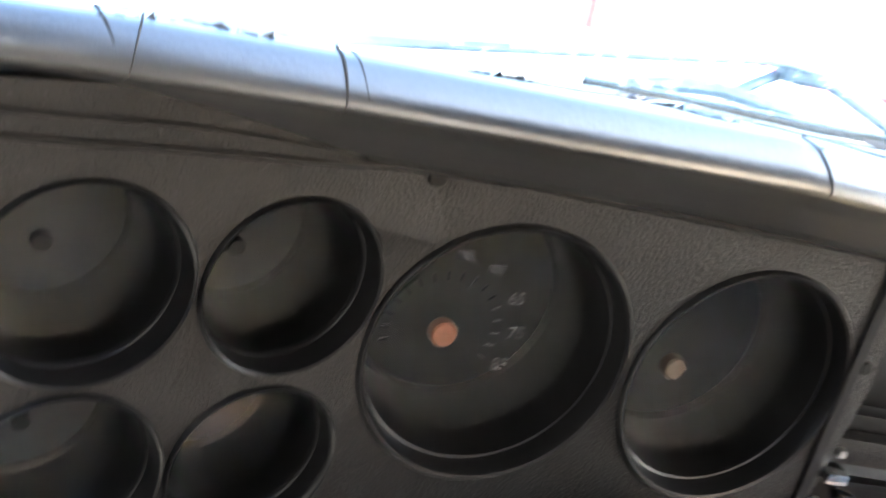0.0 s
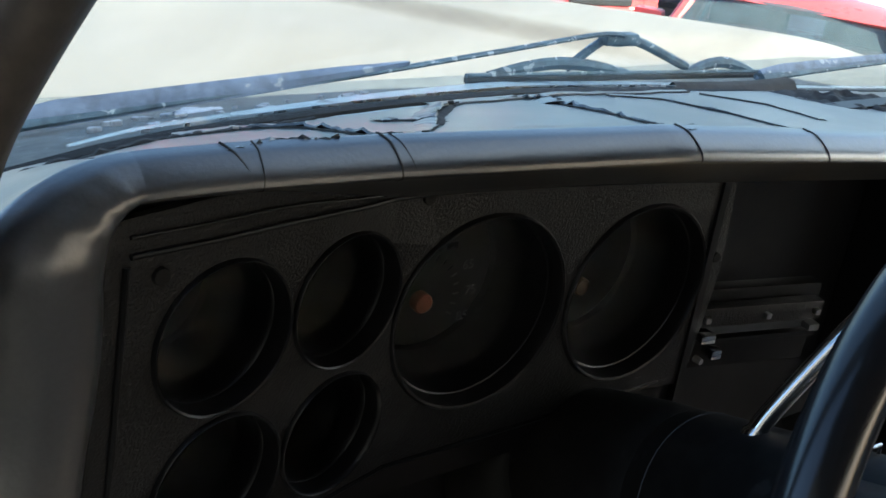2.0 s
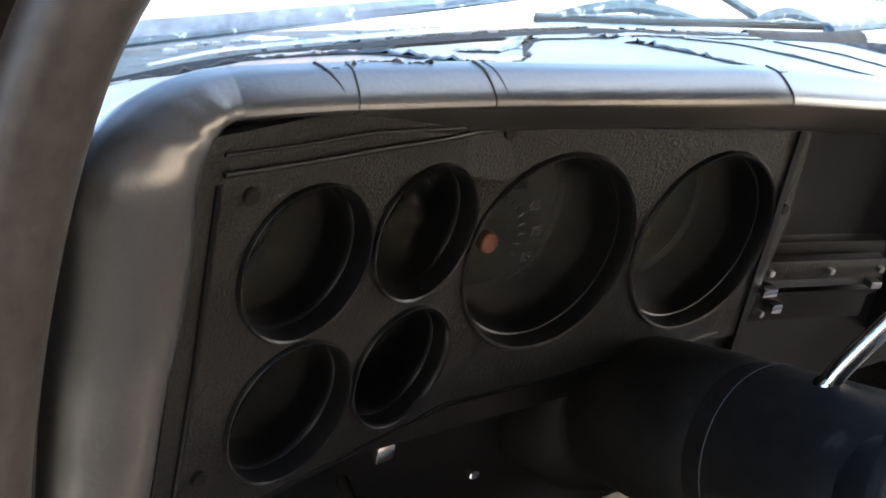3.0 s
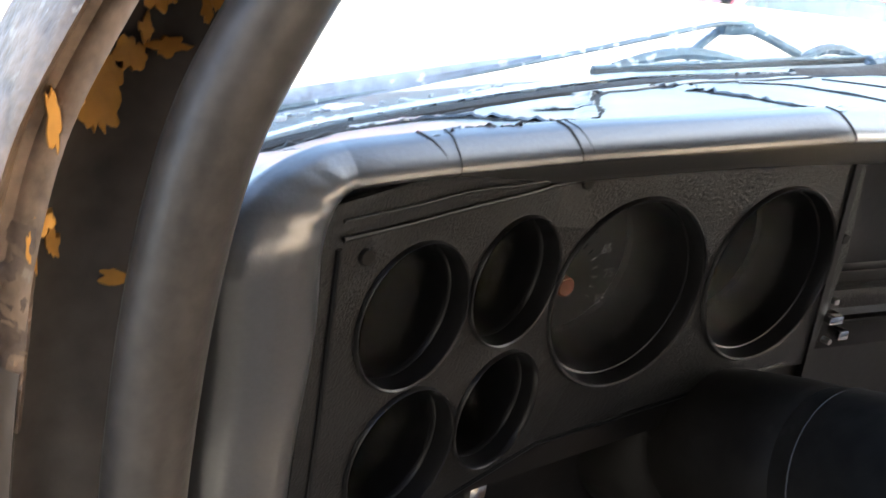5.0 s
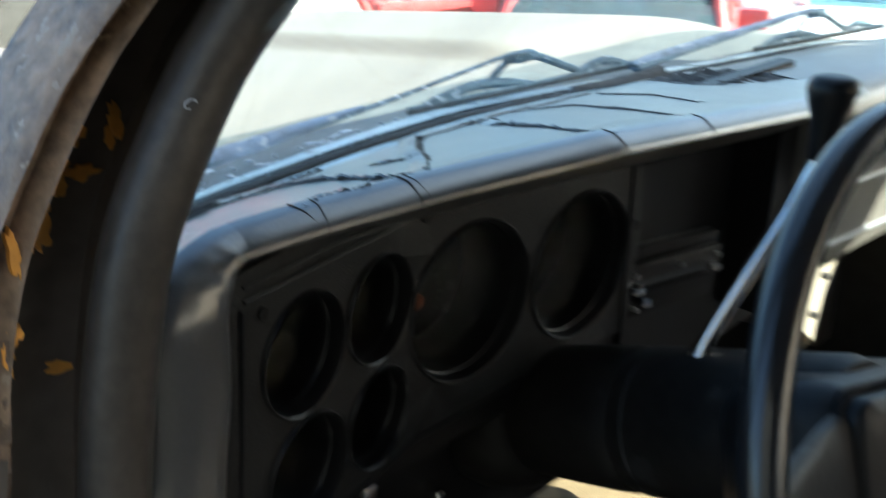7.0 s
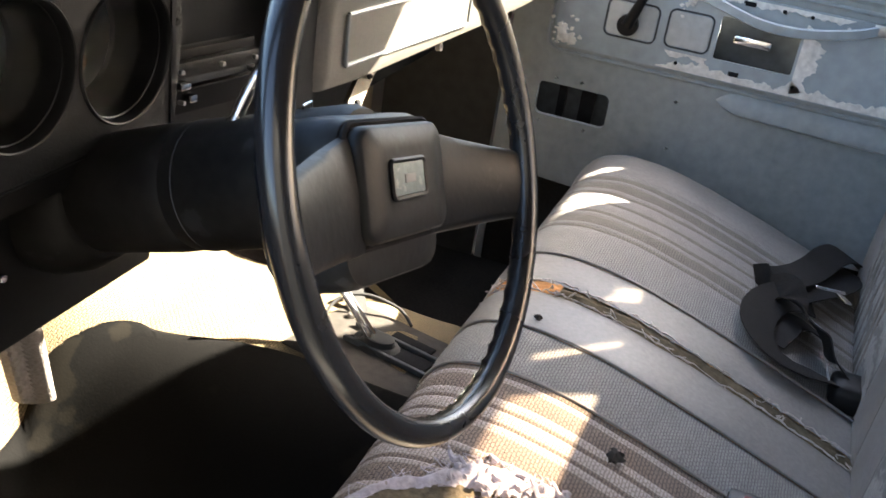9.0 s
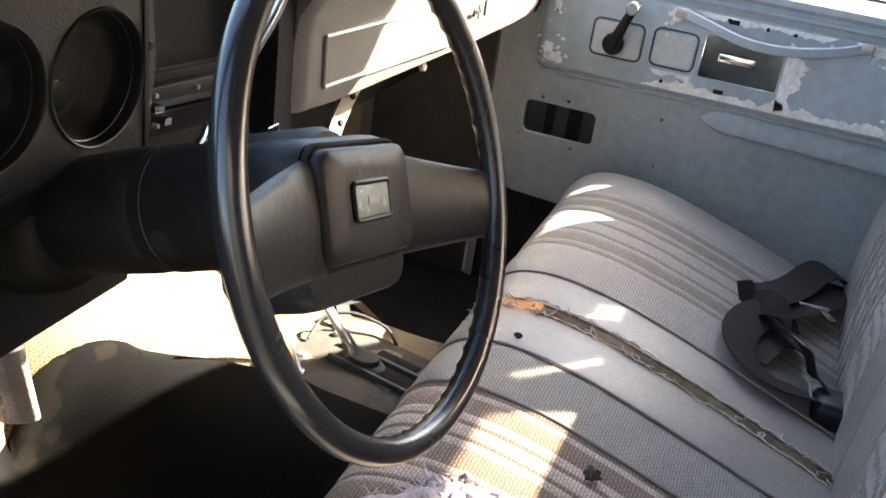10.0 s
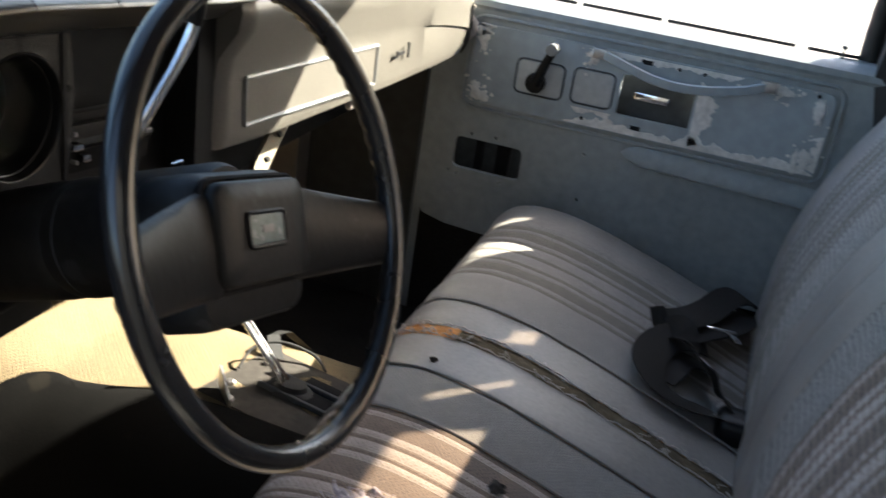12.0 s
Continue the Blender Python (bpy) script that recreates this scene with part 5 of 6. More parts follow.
def seat_strips(curve, parent, up, split):
    bands = [("bolster", XL, -0.28, VINYL), ("insert", -0.0292, 0.0742, CLOTH), ("insert", 0.2888, 0.40, CLOTH)]
    bands += [("panel", 0.0758, 0.171, VINYL), ("panel", 0.202, 0.2872, VINYL)] if split else [("panel", 0.0758, 0.185, VINYL), ("panel", 0.187, 0.2872, VINYL)]
    x = -0.28
    for k, w in enumerate((0.012, 0.012, 0.03, 0.008, 0.008, 0.02, 0.010, 0.008, 0.034, 0.012, 0.008, 0.018, 0.008, 0.012, 0.03, 0.010, 0.010)):
        bands.append(("insert_stripe", x, x + w, BROWN if k % 2 == 0 else PALE))
        x += w
    # far stripes: shade is put into the cloth colour
    x = 0.40
    for k, w in enumerate((0.012, 0.01, 0.03, 0.012, 0.012, 0.03, 0.012, 0.03, 0.012, 0.012, 0.03, 0.012, 0.02, 0.02)):
        bands.append(("insert_stripe", x, x + w, SHADED_STRIPE if k % 2 == 0 else CLOTH))
        x += w
    bands.append(("bolster", x, XR, VINYL))
    for name, x0, x1, m in bands:
        part(name, strip_of(curve, x0, x1, 0.0026 if name in ("panel", "bolster", "insert") else 0.001, up), m, parent)


cushion = part("cushion", strip_of([(a, b) for a, b in CUSHION], XL + 0.01, XR - 0.01, -0.012, -1), FOAM, bench)
seat_strips(CUSHION, cushion, -1, True)
backrest = part("backrest", strip_of(SEATBACK, XL + 0.01, XR - 0.01, -0.012, -1), FOAM_DARK, bench)
seat_strips(SEATBACK, backrest, -1, False)
c_line = smooth_path([(0, a, b) for a, b in CUSHION], 4)
for x in (0.075, 0.288, -0.03):
    part("piping", tube([(x, p.y, p.z + 0.0028) for p in c_line[8:]], 0.0021, 6), VINYL, cushion)
rng = random.Random(8)
seam = smooth_path([(0, p.y, p.z) for p in c_line[12:]], 3)
foam_xs = [0.168 + 0.0365 * k / 8 for k in range(9)]
# seam foam in two colours: orange painted for the lit front, olive behind
for name, lo, hi, m, note in (("split_foam", 0, 36, FOAM, "orange-brown foam in the split seam"), ("split_foam", 35, len(seam), OLIVE, "darker olive foam in the split seam")):
    part(name, loft([[(x, p.y, p.z + 0.0015 - 0.0035 * abs(k - 4) / 4 + 0.004 * noise.noise((x * 190, p.y * 70, 0))) for k, x in enumerate(foam_xs)] for p in seam[lo:hi]], False, False), m, cushion, note)
for side in (0.172, 0.2015):
    pts = [(side + rng.uniform(-0.003, 0.003), p.y + rng.uniform(-0.002, 0.002), p.z + 0.002 + rng.uniform(-0.001, 0.003)) for p in seam]
    part("torn_edge", tube(pts, [rng.uniform(0.0003, 0.0017) for _ in pts], 6), FLUFF, cushion, "frayed pale seam edge")
threads = []
for k in range(90):
    p = seam[rng.randrange(2, len(seam) - 2)]
    x = 0.175 if rng.random() < 0.5 else 0.198
    c = Vector((x + rng.uniform(-0.004, 0.004), p.y, p.z + 0.003))
    loop = [c, c + Vector((rng.uniform(-0.007, 0.007), rng.uniform(-0.006, 0.006), rng.uniform(0.001, 0.006))), c + Vector((rng.uniform(-0.012, 0.012), rng.uniform(-0.01, 0.01), rng.uniform(-0.002, 0.003)))]
    threads.append(tube(smooth_path(loop, 3), 0.0007, 5))
part("loose_threads", joined(*threads), FLUFF, cushion, "loose white threads along the split")["kind"] = "stuff"
# torn corner: a pale cloth lip folded back from a hole that shows the old padding
on_seat = lambda x, y, h=0.0: Vector((x, y, lerp([(b, c) for b, c in sorted(CUSHION)], y)[0] + h))
lip_out = smooth_path([(-0.33, -0.152, 0), (-0.30, -0.172, 0), (-0.26, -0.207, 0), (-0.244, -0.232, 0), (-0.217, -0.255, 0), (-0.193, -0.273, 0), (-0.184, -0.298, 0), (-0.186, -0.32, 0), (-0.178, -0.345, 0)], 7)
lip_in = smooth_path([(-0.335, -0.158, 0), (-0.306, -0.182, 0), (-0.273, -0.214, 0), (-0.258, -0.238, 0), (-0.242, -0.262, 0), (-0.232, -0.284, 0), (-0.222, -0.305, 0), (-0.212, -0.334, 0), (-0.196, -0.358, 0)], 7)
fold, hollow = [], []
for i, (a, b) in enumerate(zip(lip_out, lip_in)):
    rag = 0.004 * noise.noise((i * 0.55, 1, 0)) + 0.002 * noise.noise((i * 1.9, 4, 0))
    a2 = a + (a - b).normalized() * rag
    row = [on_seat(a2.x, a2.y, 0.0005)]
    for k in range(1, 9):
        p = a2.lerp(b, k / 8)
        row.append(on_seat(p.x, p.y, 0.003 + (0.007 + 0.004 * noise.noise((i * 0.25, 7, 0))) * math.sin(math.pi * min(1, k / 7.2)) + 0.0022 * noise.noise((p.x * 130, p.y * 130, 3))))
    fold.append(row + [on_seat(b.x, b.y, -0.004)])
    hollow.append([on_seat(p.x, p.y, 0.0032 - 0.0012 * math.sin(math.pi * k / 7) + 0.0012 * noise.noise((p.x * 90, p.y * 90, 5))) for k in range(8) for p in [b + Vector((0.006 - 0.075 * k / 7, -0.004 - 0.035 * k / 7, 0))]])
part("old_padding", loft(hollow, False, False), OLIVE, cushion, "brown aged padding in the torn corner")
part("torn_lip", loft(fold, False, False), BATTING, cushion, "pale lilac cloth lip folded back along the tear")
tufts = []
for k in range(46):
    i = rng.randrange(30, len(lip_out) - 1)
    c = lip_out[i].lerp(lip_in[i], rng.uniform(0.1, 1.1))
    c = on_seat(c.x + rng.uniform(-0.006, 0.014), c.y + rng.uniform(-0.014, 0.006), 0.006)
    ends = [c, c + Vector((rng.uniform(-0.008, 0.008), rng.uniform(-0.008, 0.008), rng.uniform(0, 0.005))), c + Vector((rng.uniform(-0.014, 0.014), rng.uniform(-0.014, 0.014), rng.uniform(-0.004, 0.003)))]
    tufts.append(tube(smooth_path(ends, 3), [rng.uniform(0.0012, 0.0042), 0.003, 0.0035, 0.003, 0.0026, 0.002, 0.0008], 6))
for k in range(60):
    i = rng.randrange(2, len(lip_out) - 1)
    c = on_seat(lip_out[i].x, lip_out[i].y, 0.004)
    tufts.append(tube(smooth_path([c, c + Vector((rng.uniform(-0.005, 0.009), rng.uniform(-0.006, 0.009), rng.uniform(0, 0.004))), c + Vector((rng.uniform(-0.004, 0.016), rng.uniform(-0.008, 0.014), rng.uniform(-0.003, 0.002)))], 3), 0.0005, 5))
part("torn_batting", joined(*tufts), BATTING, cushion, "frayed pale padding along the tear")["kind"] = "stuff"
part("seat_base", slab(XL + 0.03, XR - 0.03, -0.84, -0.18, 0.6, 0.80), SHADE_METAL, bench)
for k, (x, y, z) in enumerate(((-0.082, -0.39, 0.925), (0.098, -0.25, 0.949))):
    crumb = thing("foam_crumb", (x, y, z), "dark crumb of perished foam on the seat", "debris", "crumbs on the seat")
    lump = [[Vector((x, y, z - 0.001 + h * 0.008)) + Vector((math.cos(a), math.sin(a), 0)) * r * (0.0075, 0.004)[k] * (1 + 0.9 * noise.noise((math.cos(a) * 2.1 + k * 7, math.sin(a) * 2.1, h))) for a in (2 * math.pi * i / 18 for i in range(18))] for h, r in ((-0.3, 1), (0.15, 1.15), (0.5, 0.9), (0.8, 0.45))]
    part("crumb", loft(lump), FOAM_DARK, crumb)


def band(path, w, m, parent, name="webbing"):
    """Flat belt webbing along a soft path of (point, sideways direction)."""
    pts = smooth_path([p for p, s in path], 7)
    sides = smooth_path([s for p, s in path], 7)
    rows = []
    for i, (p, s) in enumerate(zip(pts, sides)):
        t = (pts[min(i + 1, len(pts) - 1)] - pts[max(i - 1, 0)]).normalized()
        s = (s - t * s.dot(t)).normalized() * w / 2
        n = t.cross(s).normalized() * 0.0011
        rows.append([p - s - n, p + s - n, p + s + n, p - s + n])
    return part(name, loft(rows), m, parent)


belt = thing("seat_belt", (0.42, -0.55, 0.9), "black lap belts heaped on the seat, with steel buckle tongues", "seat belt")
# a loop that leans outwards, a strap across it, and two straps folded over towards the door
loop = [Vector(p) for p in ((0.50, -0.575, 0.884), (0.475, -0.545, 0.895), (0.43, -0.518, 0.904), (0.375, -0.503, 0.907), (0.325, -0.506, 0.904), (0.296, -0.53, 0.894), (0.298, -0.565, 0.88), (0.318, -0.60, 0.866), (0.335, -0.635, 0.852))]
mid = Vector((0.40, -0.58, 0.89))
band([(p, Vector((p.x - mid.x, p.y - mid.y, 0)).normalized() * 0.9 + Vector((0, 0, 0.3))) for p in loop], 0.056, WEB, belt)
band([(p, (0.82, 0.5, 0.12)) for p in ((0.47, -0.512, 0.896), (0.458, -0.53, 0.911), (0.432, -0.552, 0.909), (0.408, -0.574, 0.899), (0.384, -0.595, 0.889), (0.358, -0.617, 0.875), (0.345, -0.645, 0.857))], 0.05, WEB, belt)
band([(p, (0.5, 0.84, 0.2)) for p in ((0.50, -0.49, 0.892), (0.492, -0.512, 0.905), (0.512, -0.537, 0.909), (0.55, -0.557, 0.904), (0.60, -0.575, 0.899), (0.65, -0.592, 0.899), (0.695, -0.613, 0.892), (0.73, -0.64, 0.872), (0.75, -0.67, 0.846))], 0.052, WEB, belt)
band([(p, (0.42, 0.9, 0.08)) for p in ((0.48, -0.535, 0.89), (0.515, -0.567, 0.892), (0.555, -0.592, 0.886), (0.605, -0.615, 0.876), (0.655, -0.632, 0.87), (0.70, -0.65, 0.858), (0.72, -0.675, 0.838))], 0.05, WEB, belt)
band([(p, (0.6, 0.75, 0.1)) for p in ((0.345, -0.525, 0.882), (0.375, -0.538, 0.889), (0.41, -0.548, 0.888), (0.435, -0.57, 0.876), (0.43, -0.60, 0.866))], 0.048, WEB, belt)
case = [[Vector((0.323, -0.645, 0.85)) + Vector((u * sx, v * sx, h)) for u, v in rounded(-0.03, 0.03, -0.034, 0.03, 0.013)] for h, sx in ((-0.016, 0.9), (-0.008, 1.0), (0.008, 1.0), (0.016, 0.93), (0.02, 0.75), (0.0205, 0.3))]
part("retractor", loft(case), BLACK, belt, "black belt buckle housing")
part("case_edge", tube(smooth_path([(0.352, -0.615, 0.869), (0.345, -0.609, 0.871), (0.325, -0.609, 0.871), (0.302, -0.612, 0.868)], 4), 0.0014, 6), LENS_GREY, belt, "worn pale edge of the housing")
part("buckle_tongue", box((0.507, -0.596, 0.908), (0.05, 0.005, 0.003), 0.001, Euler((0.2, 0.15, -1.15)).to_matrix()), CHROME, belt, "steel buckle tongue")
part("buckle_tongue", box((0.495, -0.616, 0.905), (0.016, 0.024, 0.003), 0.001, Euler((0.1, 0.3, -0.9)).to_matrix()), CHROME, belt, "steel buckle tongue")
part("buckle_tongue", box((0.40, -0.58, 0.9), (0.004, 0.026, 0.003), 0.001, Euler((0.1, 0.3, -0.7)).to_matrix()), STEEL, belt, "steel buckle tongue")

buckle = thing("belt_buckle", (-0.05, -0.56, 0.88), "black seat belt buckle with a red release button", "seat belt")
part("buckle_case", box((-0.05, -0.55, 0.885), (0.05, 0.08, 0.022), 0.006), POD, buckle)
part("button", box((-0.05, -0.535, 0.898), (0.022, 0.018, 0.006), 0.002), BUTTON, buckle, "red button")

# ---- hood, cowl, wipers ----
hood = thing("hood", (0.0, 0.9, 1.3), "dusty beige hood with a raised centre and pressed crease", "hood")


def side_fall(x):
    """How far the hood and cowl round off towards the passenger side."""
    return 0.085 * max(0, (x - 0.36) / 0.46) ** 2


def hood_z(x, y):
    s = (y - 0.42) / 0.8
    front = 1.272 - 0.075 * max(0, x + 0.1) - 0.03 * max(0, -0.35 - x) ** 1.5
    z = 1.318 + (front - 1.318) * s ** 1.1 - 0.03 * max(0, (-0.4 - x) / 0.34) ** 2
    edge = 0.14 - 0.28 * (y - 0.45)
    k = min(1, max(0, (y - 0.42) / 0.13))
    z += 0.019 * k * k * (3 - 2 * k) / (1 + math.exp(-(x - edge) / 0.007))
    z -= side_fall(x) * (1 - 0.35 * max(0, s))
    if s > 0.96:
        z -= 0.12 * ((s - 0.96) / 0.04) ** 2
    return z


hood_xs = [-0.74 + 1.56 * i / 110 for i in range(111)]
part("hood_skin", loft([[(x, 0.424, hood_z(x, 0.42) - 0.05) for x in hood_xs], [(x, 0.418, hood_z(x, 0.42) - 0.006) for x in hood_xs]] + [[(x, 0.42 + 0.8 * j / 50, hood_z(x, 0.42 + 0.8 * j / 50)) for x in hood_xs] for j in range(51)], False, False), HOOD, hood)
part("fender_skin", slab(-0.82, -0.735, 0.3, 1.22, 0.7, 1.235), HOOD, hood)
part("fender_skin", slab(0.815, 0.90, 0.3, 1.22, 0.7, 1.14), HOOD, hood)
part("grille", slab(-0.74, 0.82, 1.18, 1.21, 0.5, 1.09), SHADE_METAL, hood)
def cowl_z(x, y):
    b = ws_base(max(-0.66, min(0.84, x)))
    k = (y - b.y - 0.004) / (0.43 - b.y)
    z0 = b.z - 0.001
    return z0 - 0.010 * min(1, k / 0.18) - (z0 - 0.010 - 1.318 + side_fall(x)) * max(0, (k - 0.18) / 0.82) ** 0.8


cowl_rows = []
for j in range(14):
    k = j / 13
    row = []
    for i in range(61):
        x = -0.74 + 1.6 * i / 60
        b = ws_base(max(-0.66, min(0.84, x)))
        y = b.y + 0.004 + (0.43 - b.y) * k
        z = cowl_z(x, y)
        row.append((x, y, z + 0.001 * noise.noise((x * 20, y * 20, 0))))
    cowl_rows.append(row)
tagged(part("trim_cowl", loft(cowl_rows, False, False), COWL), "dusty grey cowl below the windshield", "cowl", kind="structure")
# ledge strip coloured with the same painted sky reflection
ledge = []
for i in range(81):
    x = -0.60 + 1.38 * i / 80
    wide = 0.006 + 0.024 * min(1, max(0, (x + 0.60) / 0.3))
    ledge.append([(x, y, cowl_z(x, y) + 0.004) for y in [ws_base(x).y + 0.006 + wide * j / 5 for j in range(6)]])
tagged(part("trim_ledge", loft(ledge, False, False), LEDGE), "pale ledge along the foot of the windshield, in painted sky reflection", "trim", kind="structure")
flecks = thing("paint_flakes", (-0.45, 0.22, 1.37), "loose white paint flakes on the cowl", "debris")
for k, (x, y, r) in enumerate(((-0.534, 0.207, 0.005), (-0.533, 0.222, 0.003), (-0.495, 0.232, 0.011), (-0.482, 0.234, 0.006), (-0.399, 0.218, 0.006), (-0.366, 0.229, 0.004), (-0.346, 0.241, 0.006), (-0.39, 0.205, 0.003))):
    part("flake", chip((x, y + 0.006, cowl_z(x, y + 0.006)), r * 0.9, r * 0.6, 90 + k, (0, 0, 1)), FLECK, flecks)
rng = random.Random(33)
crumbs = []
for k in range(120):
    x = rng.uniform(-0.58, -0.05)
    y = ws_base(x).y + 0.012 + abs(rng.gauss(0, 0.035))
    r = rng.uniform(0.0007, 0.0024)
    crumbs.append(chip((x, y, cowl_z(x, y) + 0.0005), r * 1.6, r * 0.7, 300 + k, (0, 0, 1)))
part("specks", joined(*crumbs), FLECK, flecks)["kind"] = "stuff"


def wiper(name, arm, a, b, peak, wide=0.0):
    w = thing(name, arm[0], "weathered wiper arm and blade resting below the windshield", "wiper", "windshield wipers")
    a, b, peak = Vector(a), Vector(b), Vector(peak)
    pts = smooth_path(arm, 6)
    part("arm", tube(pts, [0.006 - 0.0032 * min(1, i / 9) for i in range(len(pts))], 10, 0.6), WIPER, w)
    if wide:
        face = []
        for k, p in enumerate(pts[:20]):
            h = 0.0015 + wide * (1 - k / 19) ** 0.8 * min(1, (k + 1.2) / 3)
            face.append([p + Vector((0, 0.3, 0.9)) * h * 0.55 + Vector((0, 0.001, 0.003)), p + Vector((0, -0.002, 0.004)), p - Vector((0, 0.5, 0.75)) * h * 0.45 + Vector((0, -0.001, 0.002)), p - Vector((0, -0.004, 0.003))])
        part("arm_plate", loft(face), PLATE, w, "broad pale blue root of the wiper arm")
    q = [a.lerp(b, k) for k in (0.06, 0.28, 0.46, 0.66, 0.9)]
    up = Vector((0, 0.004, 0.006))
    part("bridge", tube(smooth_path([q[1] + up, q[1].lerp(peak, 0.7) + up, peak, q[3].lerp(peak, 0.7) + up, q[3] + up], 4), [0.0032] * 5 + [0.0055] * 7 + [0.0036] * 5, 8), WIPER, w)
    for i, j in ((0, 2), (3, 4)):
        m = q[i].lerp(q[j], 0.5)
        part("claw", tube(smooth_path([q[i] + Vector((0, 0.002, 0.003)), m + Vector((0, 0.004, 0.0095)), q[j] + Vector((0, 0.002, 0.003))], 4), [0.002, 0.003, 0.004, 0.0045, 0.0045, 0.0045, 0.004, 0.003, 0.002], 8), WIPER, w)
    part("clip", box(peak + Vector((0, 0, 0.001)), (0.032, 0.011, 0.008), 0.0025), WIPER, w)
    part("blade", tube([a, a.lerp(b, 0.5), b], 0.0021, 8, 1.2), RUBBER, w)
    part("spine", tube([a + Vector((0, 0, 0.0028)), a.lerp(b, 0.5) + Vector((0, 0, 0.003)), b + Vector((0, 0, 0.0028))], 0.0016, 6), WIPER, w)
    return w


wiper("wiper", [(-0.60, 0.222, 1.368), (-0.52, 0.21, 1.379), (-0.43, 0.198, 1.391), (-0.387, 0.193, 1.397), (-0.30, 0.191, 1.407), (-0.22, 0.19, 1.416), (-0.195, 0.19, 1.415)], (-0.331, 0.19, 1.389), (-0.012, 0.186, 1.380), (-0.195, 0.194, 1.411), 0.014)
wiper("wiper", [(-0.054, 0.172, 1.383), (0.06, 0.17, 1.388), (0.2, 0.17, 1.392), (0.29, 0.17, 1.395), (0.32, 0.17, 1.393)], (0.17, 0.17, 1.368), (0.5, 0.16, 1.354), (0.32, 0.172, 1.39), 0.010)


# ---- parked vehicles ----
def vehicle(name, at, turn, paint, length, width, height, label, hood_len=0.95, tail=0.25, rake=0.5, mid=0.55, side_glass=None, waist=0.58, back_glass=None, post=0.05):
    """A plain parked car: body, roof on pillars, panes, lamps, mirrors and wheels. The front looks along local -y."""
    ob = new(name)
    ob.matrix_world = Matrix.Translation((at[0], at[1], GROUND(at[1]))) @ Matrix.Rotation(radians(turn), 4, "Z")
    tagged(ob, label, "car", "parked cars")
    l, w, belt_, low = length / 2, width / 2, height * waist, 0.24

    def add(n_, data, m, parent=None, lab=""):
        me = mesh(*data)
        me.materials.append(m)
        o = new(n_, me)
        o.parent = parent or ob
        if lab:
            tagged(o, lab)
        return o

    prof = [(-l, 0.45), (-l + 0.03, 0.7), (-l + 0.2, belt_ - 0.13), (-l + hood_len, belt_ - 0.03), (-l + hood_len + 0.1, belt_), (l - 0.1, belt_), (l, belt_ - 0.15), (l, 0.4), (l - 0.15, low), (-l + 0.2, low)]
    rows = [[(x, y, z - 0.05 * (abs(x) / w) ** 6) for y, z in prof] for x in [w * s for s in (-1, -0.97, -0.85, -0.5, 0, 0.5, 0.85, 0.97, 1)]]
    rows[0] = [(x * 0.97, y * 0.985, 0.3 + (z - 0.3) * 0.93) for x, y, z in rows[0]]
    rows[-1] = [(x * 0.97, y * 0.985, 0.3 + (z - 0.3) * 0.93) for x, y, z in rows[-1]]
    add("body", loft(rows), paint)
    y0, y1 = -l + hood_len + 0.05, l - tail
    r0, r1 = y0 + rake, y1 - 0.3
    tw = w * 0.80
    add("roof", loft([[(x, r0 - 0.04, height - 0.07), (x, r0 + 0.1, height - 0.01 - 0.03 * (x / tw) ** 2), (x, (r0 + r1) / 2, height + 0.02 - 0.05 * (x / tw) ** 2), (x, r1, height - 0.02 - 0.03 * (x / tw) ** 2), (x, r1, height - 0.06), (x, r0, height - 0.10)] for x in [tw * s for s in (-1, -0.9, -0.5, 0, 0.5, 0.9, 1)]]), paint)
    for s in (-1, 1):
        for (ya, yb, thick) in ((y0, r0, post), (y0 + mid, y0 + mid, 0.05), (y1, r1, 0.05)):
            add("pillar", tube([(s * (w - 0.06), ya, belt_ - 0.04), (s * tw, yb, height - 0.06)], thick, 8), paint)
        for (a0, a1), (b0, b1), g in (((y0 + 0.06, y0 + mid), (r0, y0 + mid), side_glass or CARGLASS), ((y0 + mid, y1 - 0.05), (y0 + mid, r1), back_glass or CARGLASS)):
            pane_ = [[(s * (w - 0.07), a0, belt_ - 0.02), (s * (w - 0.07), a1, belt_ - 0.02)], [(s * tw, b0, height - 0.07), (s * tw, b1, height - 0.07)]]
            add("side_window", loft(pane_, False, False), g)
        mirror_ = add("wing_mirror", box((s * (w + 0.09), y0 + 0.22, belt_ + 0.04), (0.18, 0.1, 0.12), 0.03), paint)
        add("mirror_glass", box((s * (w + 0.09), y0 + 0.275, belt_ + 0.04), (0.14, 0.01, 0.09), 0.003), CHROME, mirror_)
        add("headlight", box((s * (w - 0.28), -l + 0.05, 0.66), (0.34, 0.12, 0.15), 0.04), LENS)
        for y in (-l + 0.75, l - 0.75):
            wheel_ = add("wheel", disc((s * (w - 0.2), y, 0.31), (s, 0, 0), 0.31, 0.2, 28), RUBBER)
            add("hubcap", disc((s * (w - 0.01), y, 0.31), (s, 0, 0), 0.19, 0.02, 20), SILVER, wheel_)
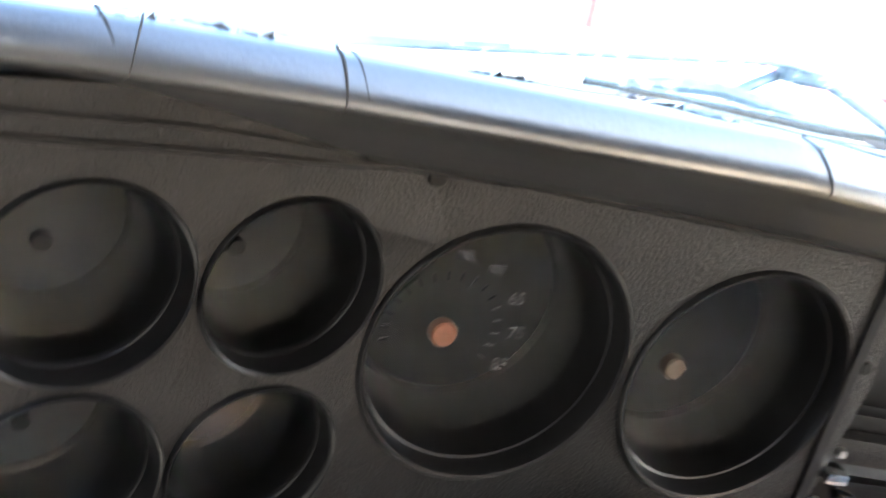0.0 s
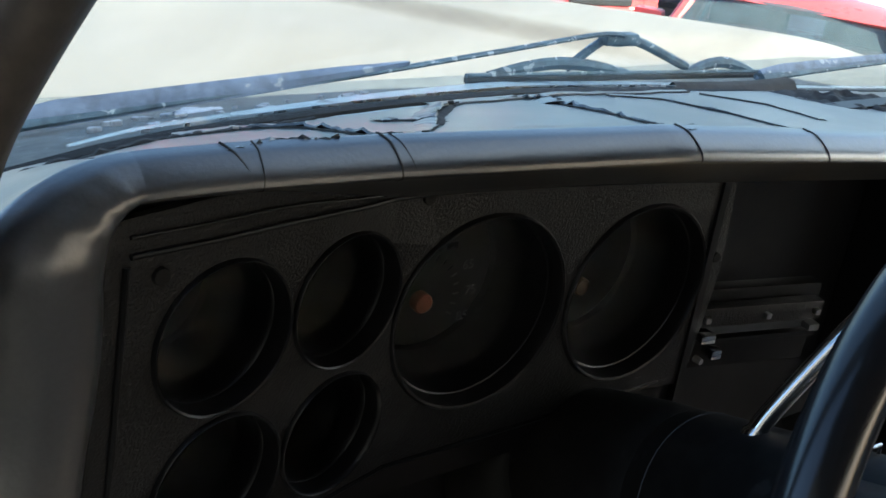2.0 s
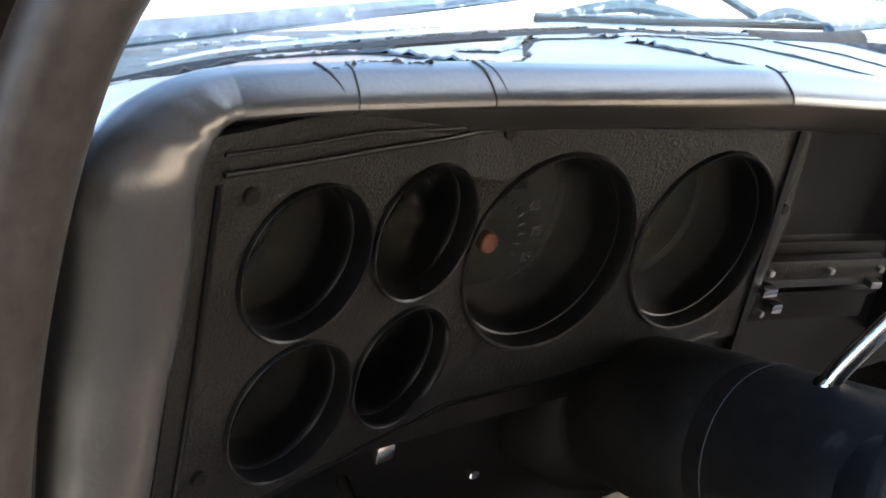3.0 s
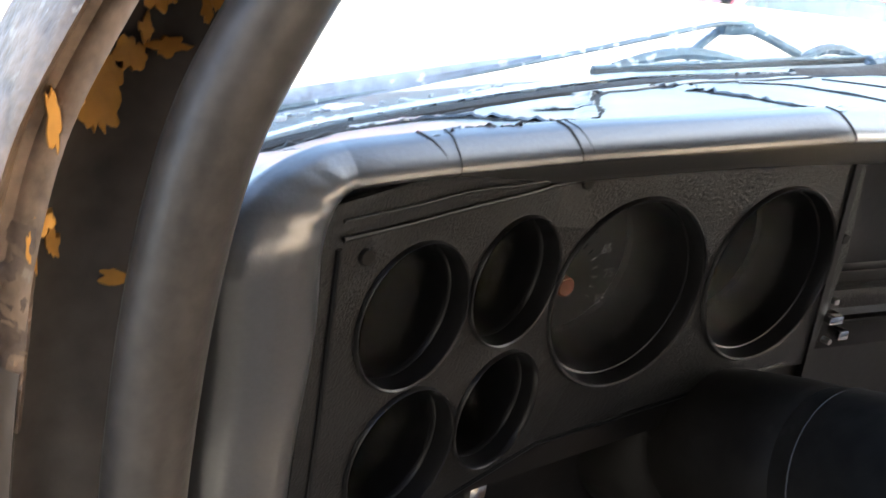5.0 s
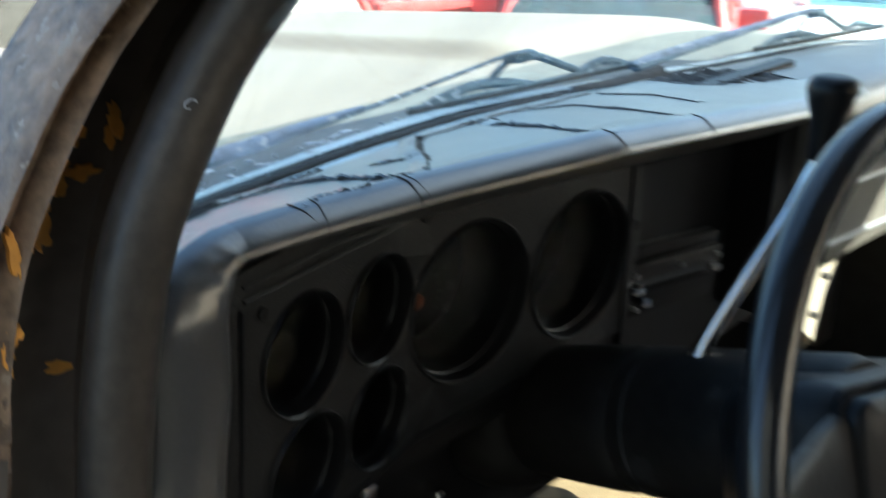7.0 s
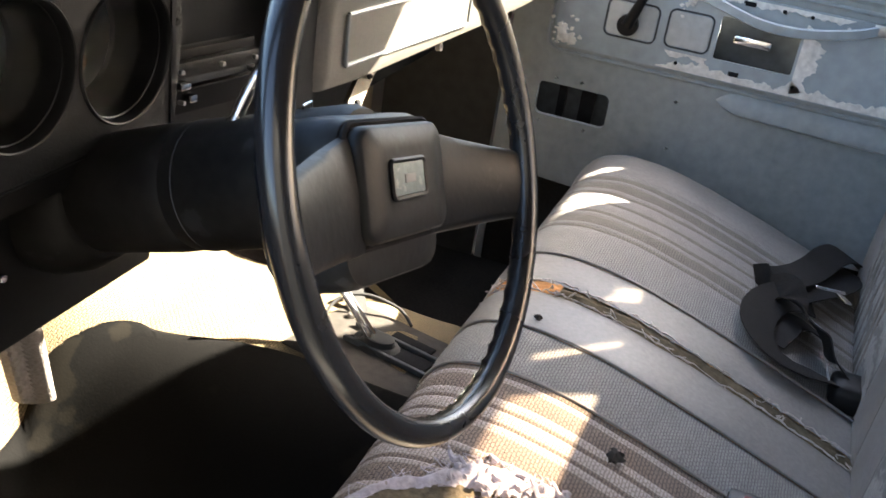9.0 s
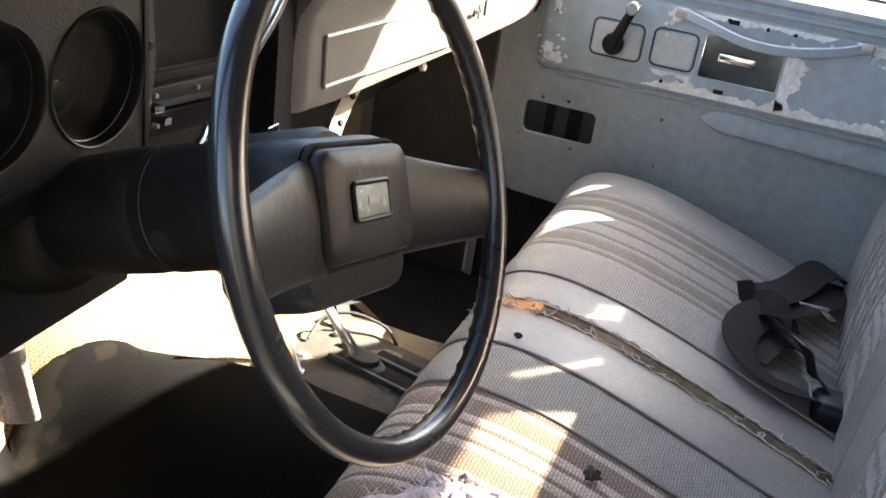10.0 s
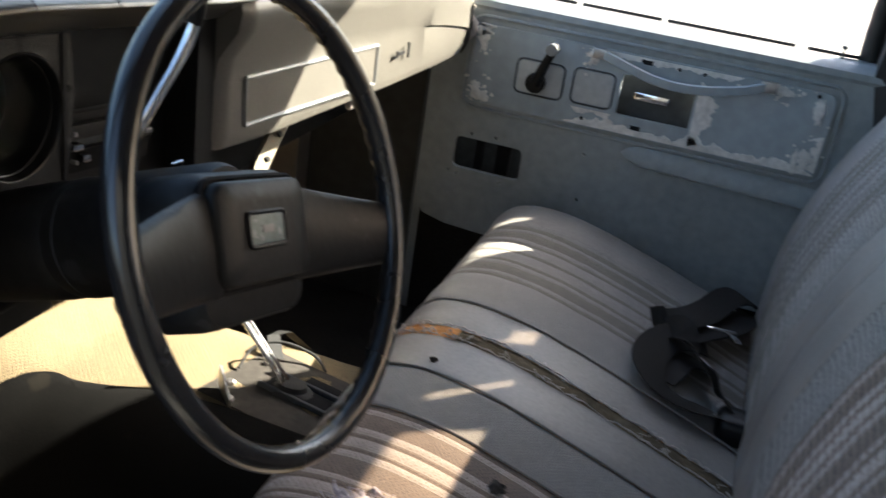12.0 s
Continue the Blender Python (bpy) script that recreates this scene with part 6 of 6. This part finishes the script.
    add("windscreen", loft([[(-w + 0.08, y0, belt_), (0, y0 - 0.06, belt_), (w - 0.08, y0, belt_)], [(-tw, r0, height - 0.08), (0, r0 - 0.03, height - 0.05), (tw, r0, height - 0.08)]], False, False), CARGLASS)
    add("rear_window", loft([[(-w + 0.08, y1, belt_), (w - 0.08, y1, belt_)], [(-tw, r1, height - 0.08), (tw, r1, height - 0.08)]], False, False), CARGLASS)
    add("grille", box((0, -l - 0.005, 0.58), (w * 1.0, 0.05, 0.14), 0.02), RUBBER)
    add("bumper", box((0, -l + 0.0, 0.42), (w * 1.9, 0.16, 0.16), 0.05), paint)
    add("seats", joined(box((-0.36, y0 + 1.0, belt_ - 0.05), (0.5, 0.14, 0.5), 0.06), box((0.36, y0 + 1.0, belt_ - 0.05), (0.5, 0.14, 0.5), 0.06)), RUBBER)
    add("dashboard", box((0, y0 + 0.35, belt_ - 0.06), (w * 1.7, 0.4, 0.1), 0.03), RUBBER)
    return ob


vehicle("red_coupe", (1.86, 3.75), 90, RED, 4.0, 1.7, 1.62, "red coupe parked side on beyond the hood", 1.53, 0.22, 0.38, 1.03, GLARE_GLASS, 0.58, TINTED, 0.018)
vehicle("red_pickup", (4.73, 3.43), -63, RED, 4.0, 1.41, 1.21, "red pickup facing the truck, sky reflection painted into its windscreen", 1.1, 1.7, 0.30, 0.55, None, 0.752, None, 0.035)
vehicle("red_saloon", (7.55, 9.8), -9, RED, 4.2, 1.65, 1.3, "red saloon parked further back", 1.3, 0.6, 0.5, 1.0)
vehicle("dark_suv", (11.2, 10.0), -60, DARKCAR, 4.4, 1.8, 1.3, "dark blue off-road car at the back of the yard", 1.2, 0.2, 0.4, 1.1)
vehicle("white_car", (6.9, 2.3), -70, WHITE, 4.3, 1.75, 1.45, "white car parked beside the red one", 1.2, 0.5, 0.5, 1.0)
vehicle("white_van", (10.5, 7.0), -50, WHITE, 4.6, 1.85, 1.8, "white van at the back of the yard", 0.8, 0.15, 0.5, 1.0)
vehicle("white_saloon", (4.2, 11.0), 30, WHITE, 4.4, 1.8, 1.4, "white saloon in the back row", 1.3, 0.6, 0.5, 1.0)
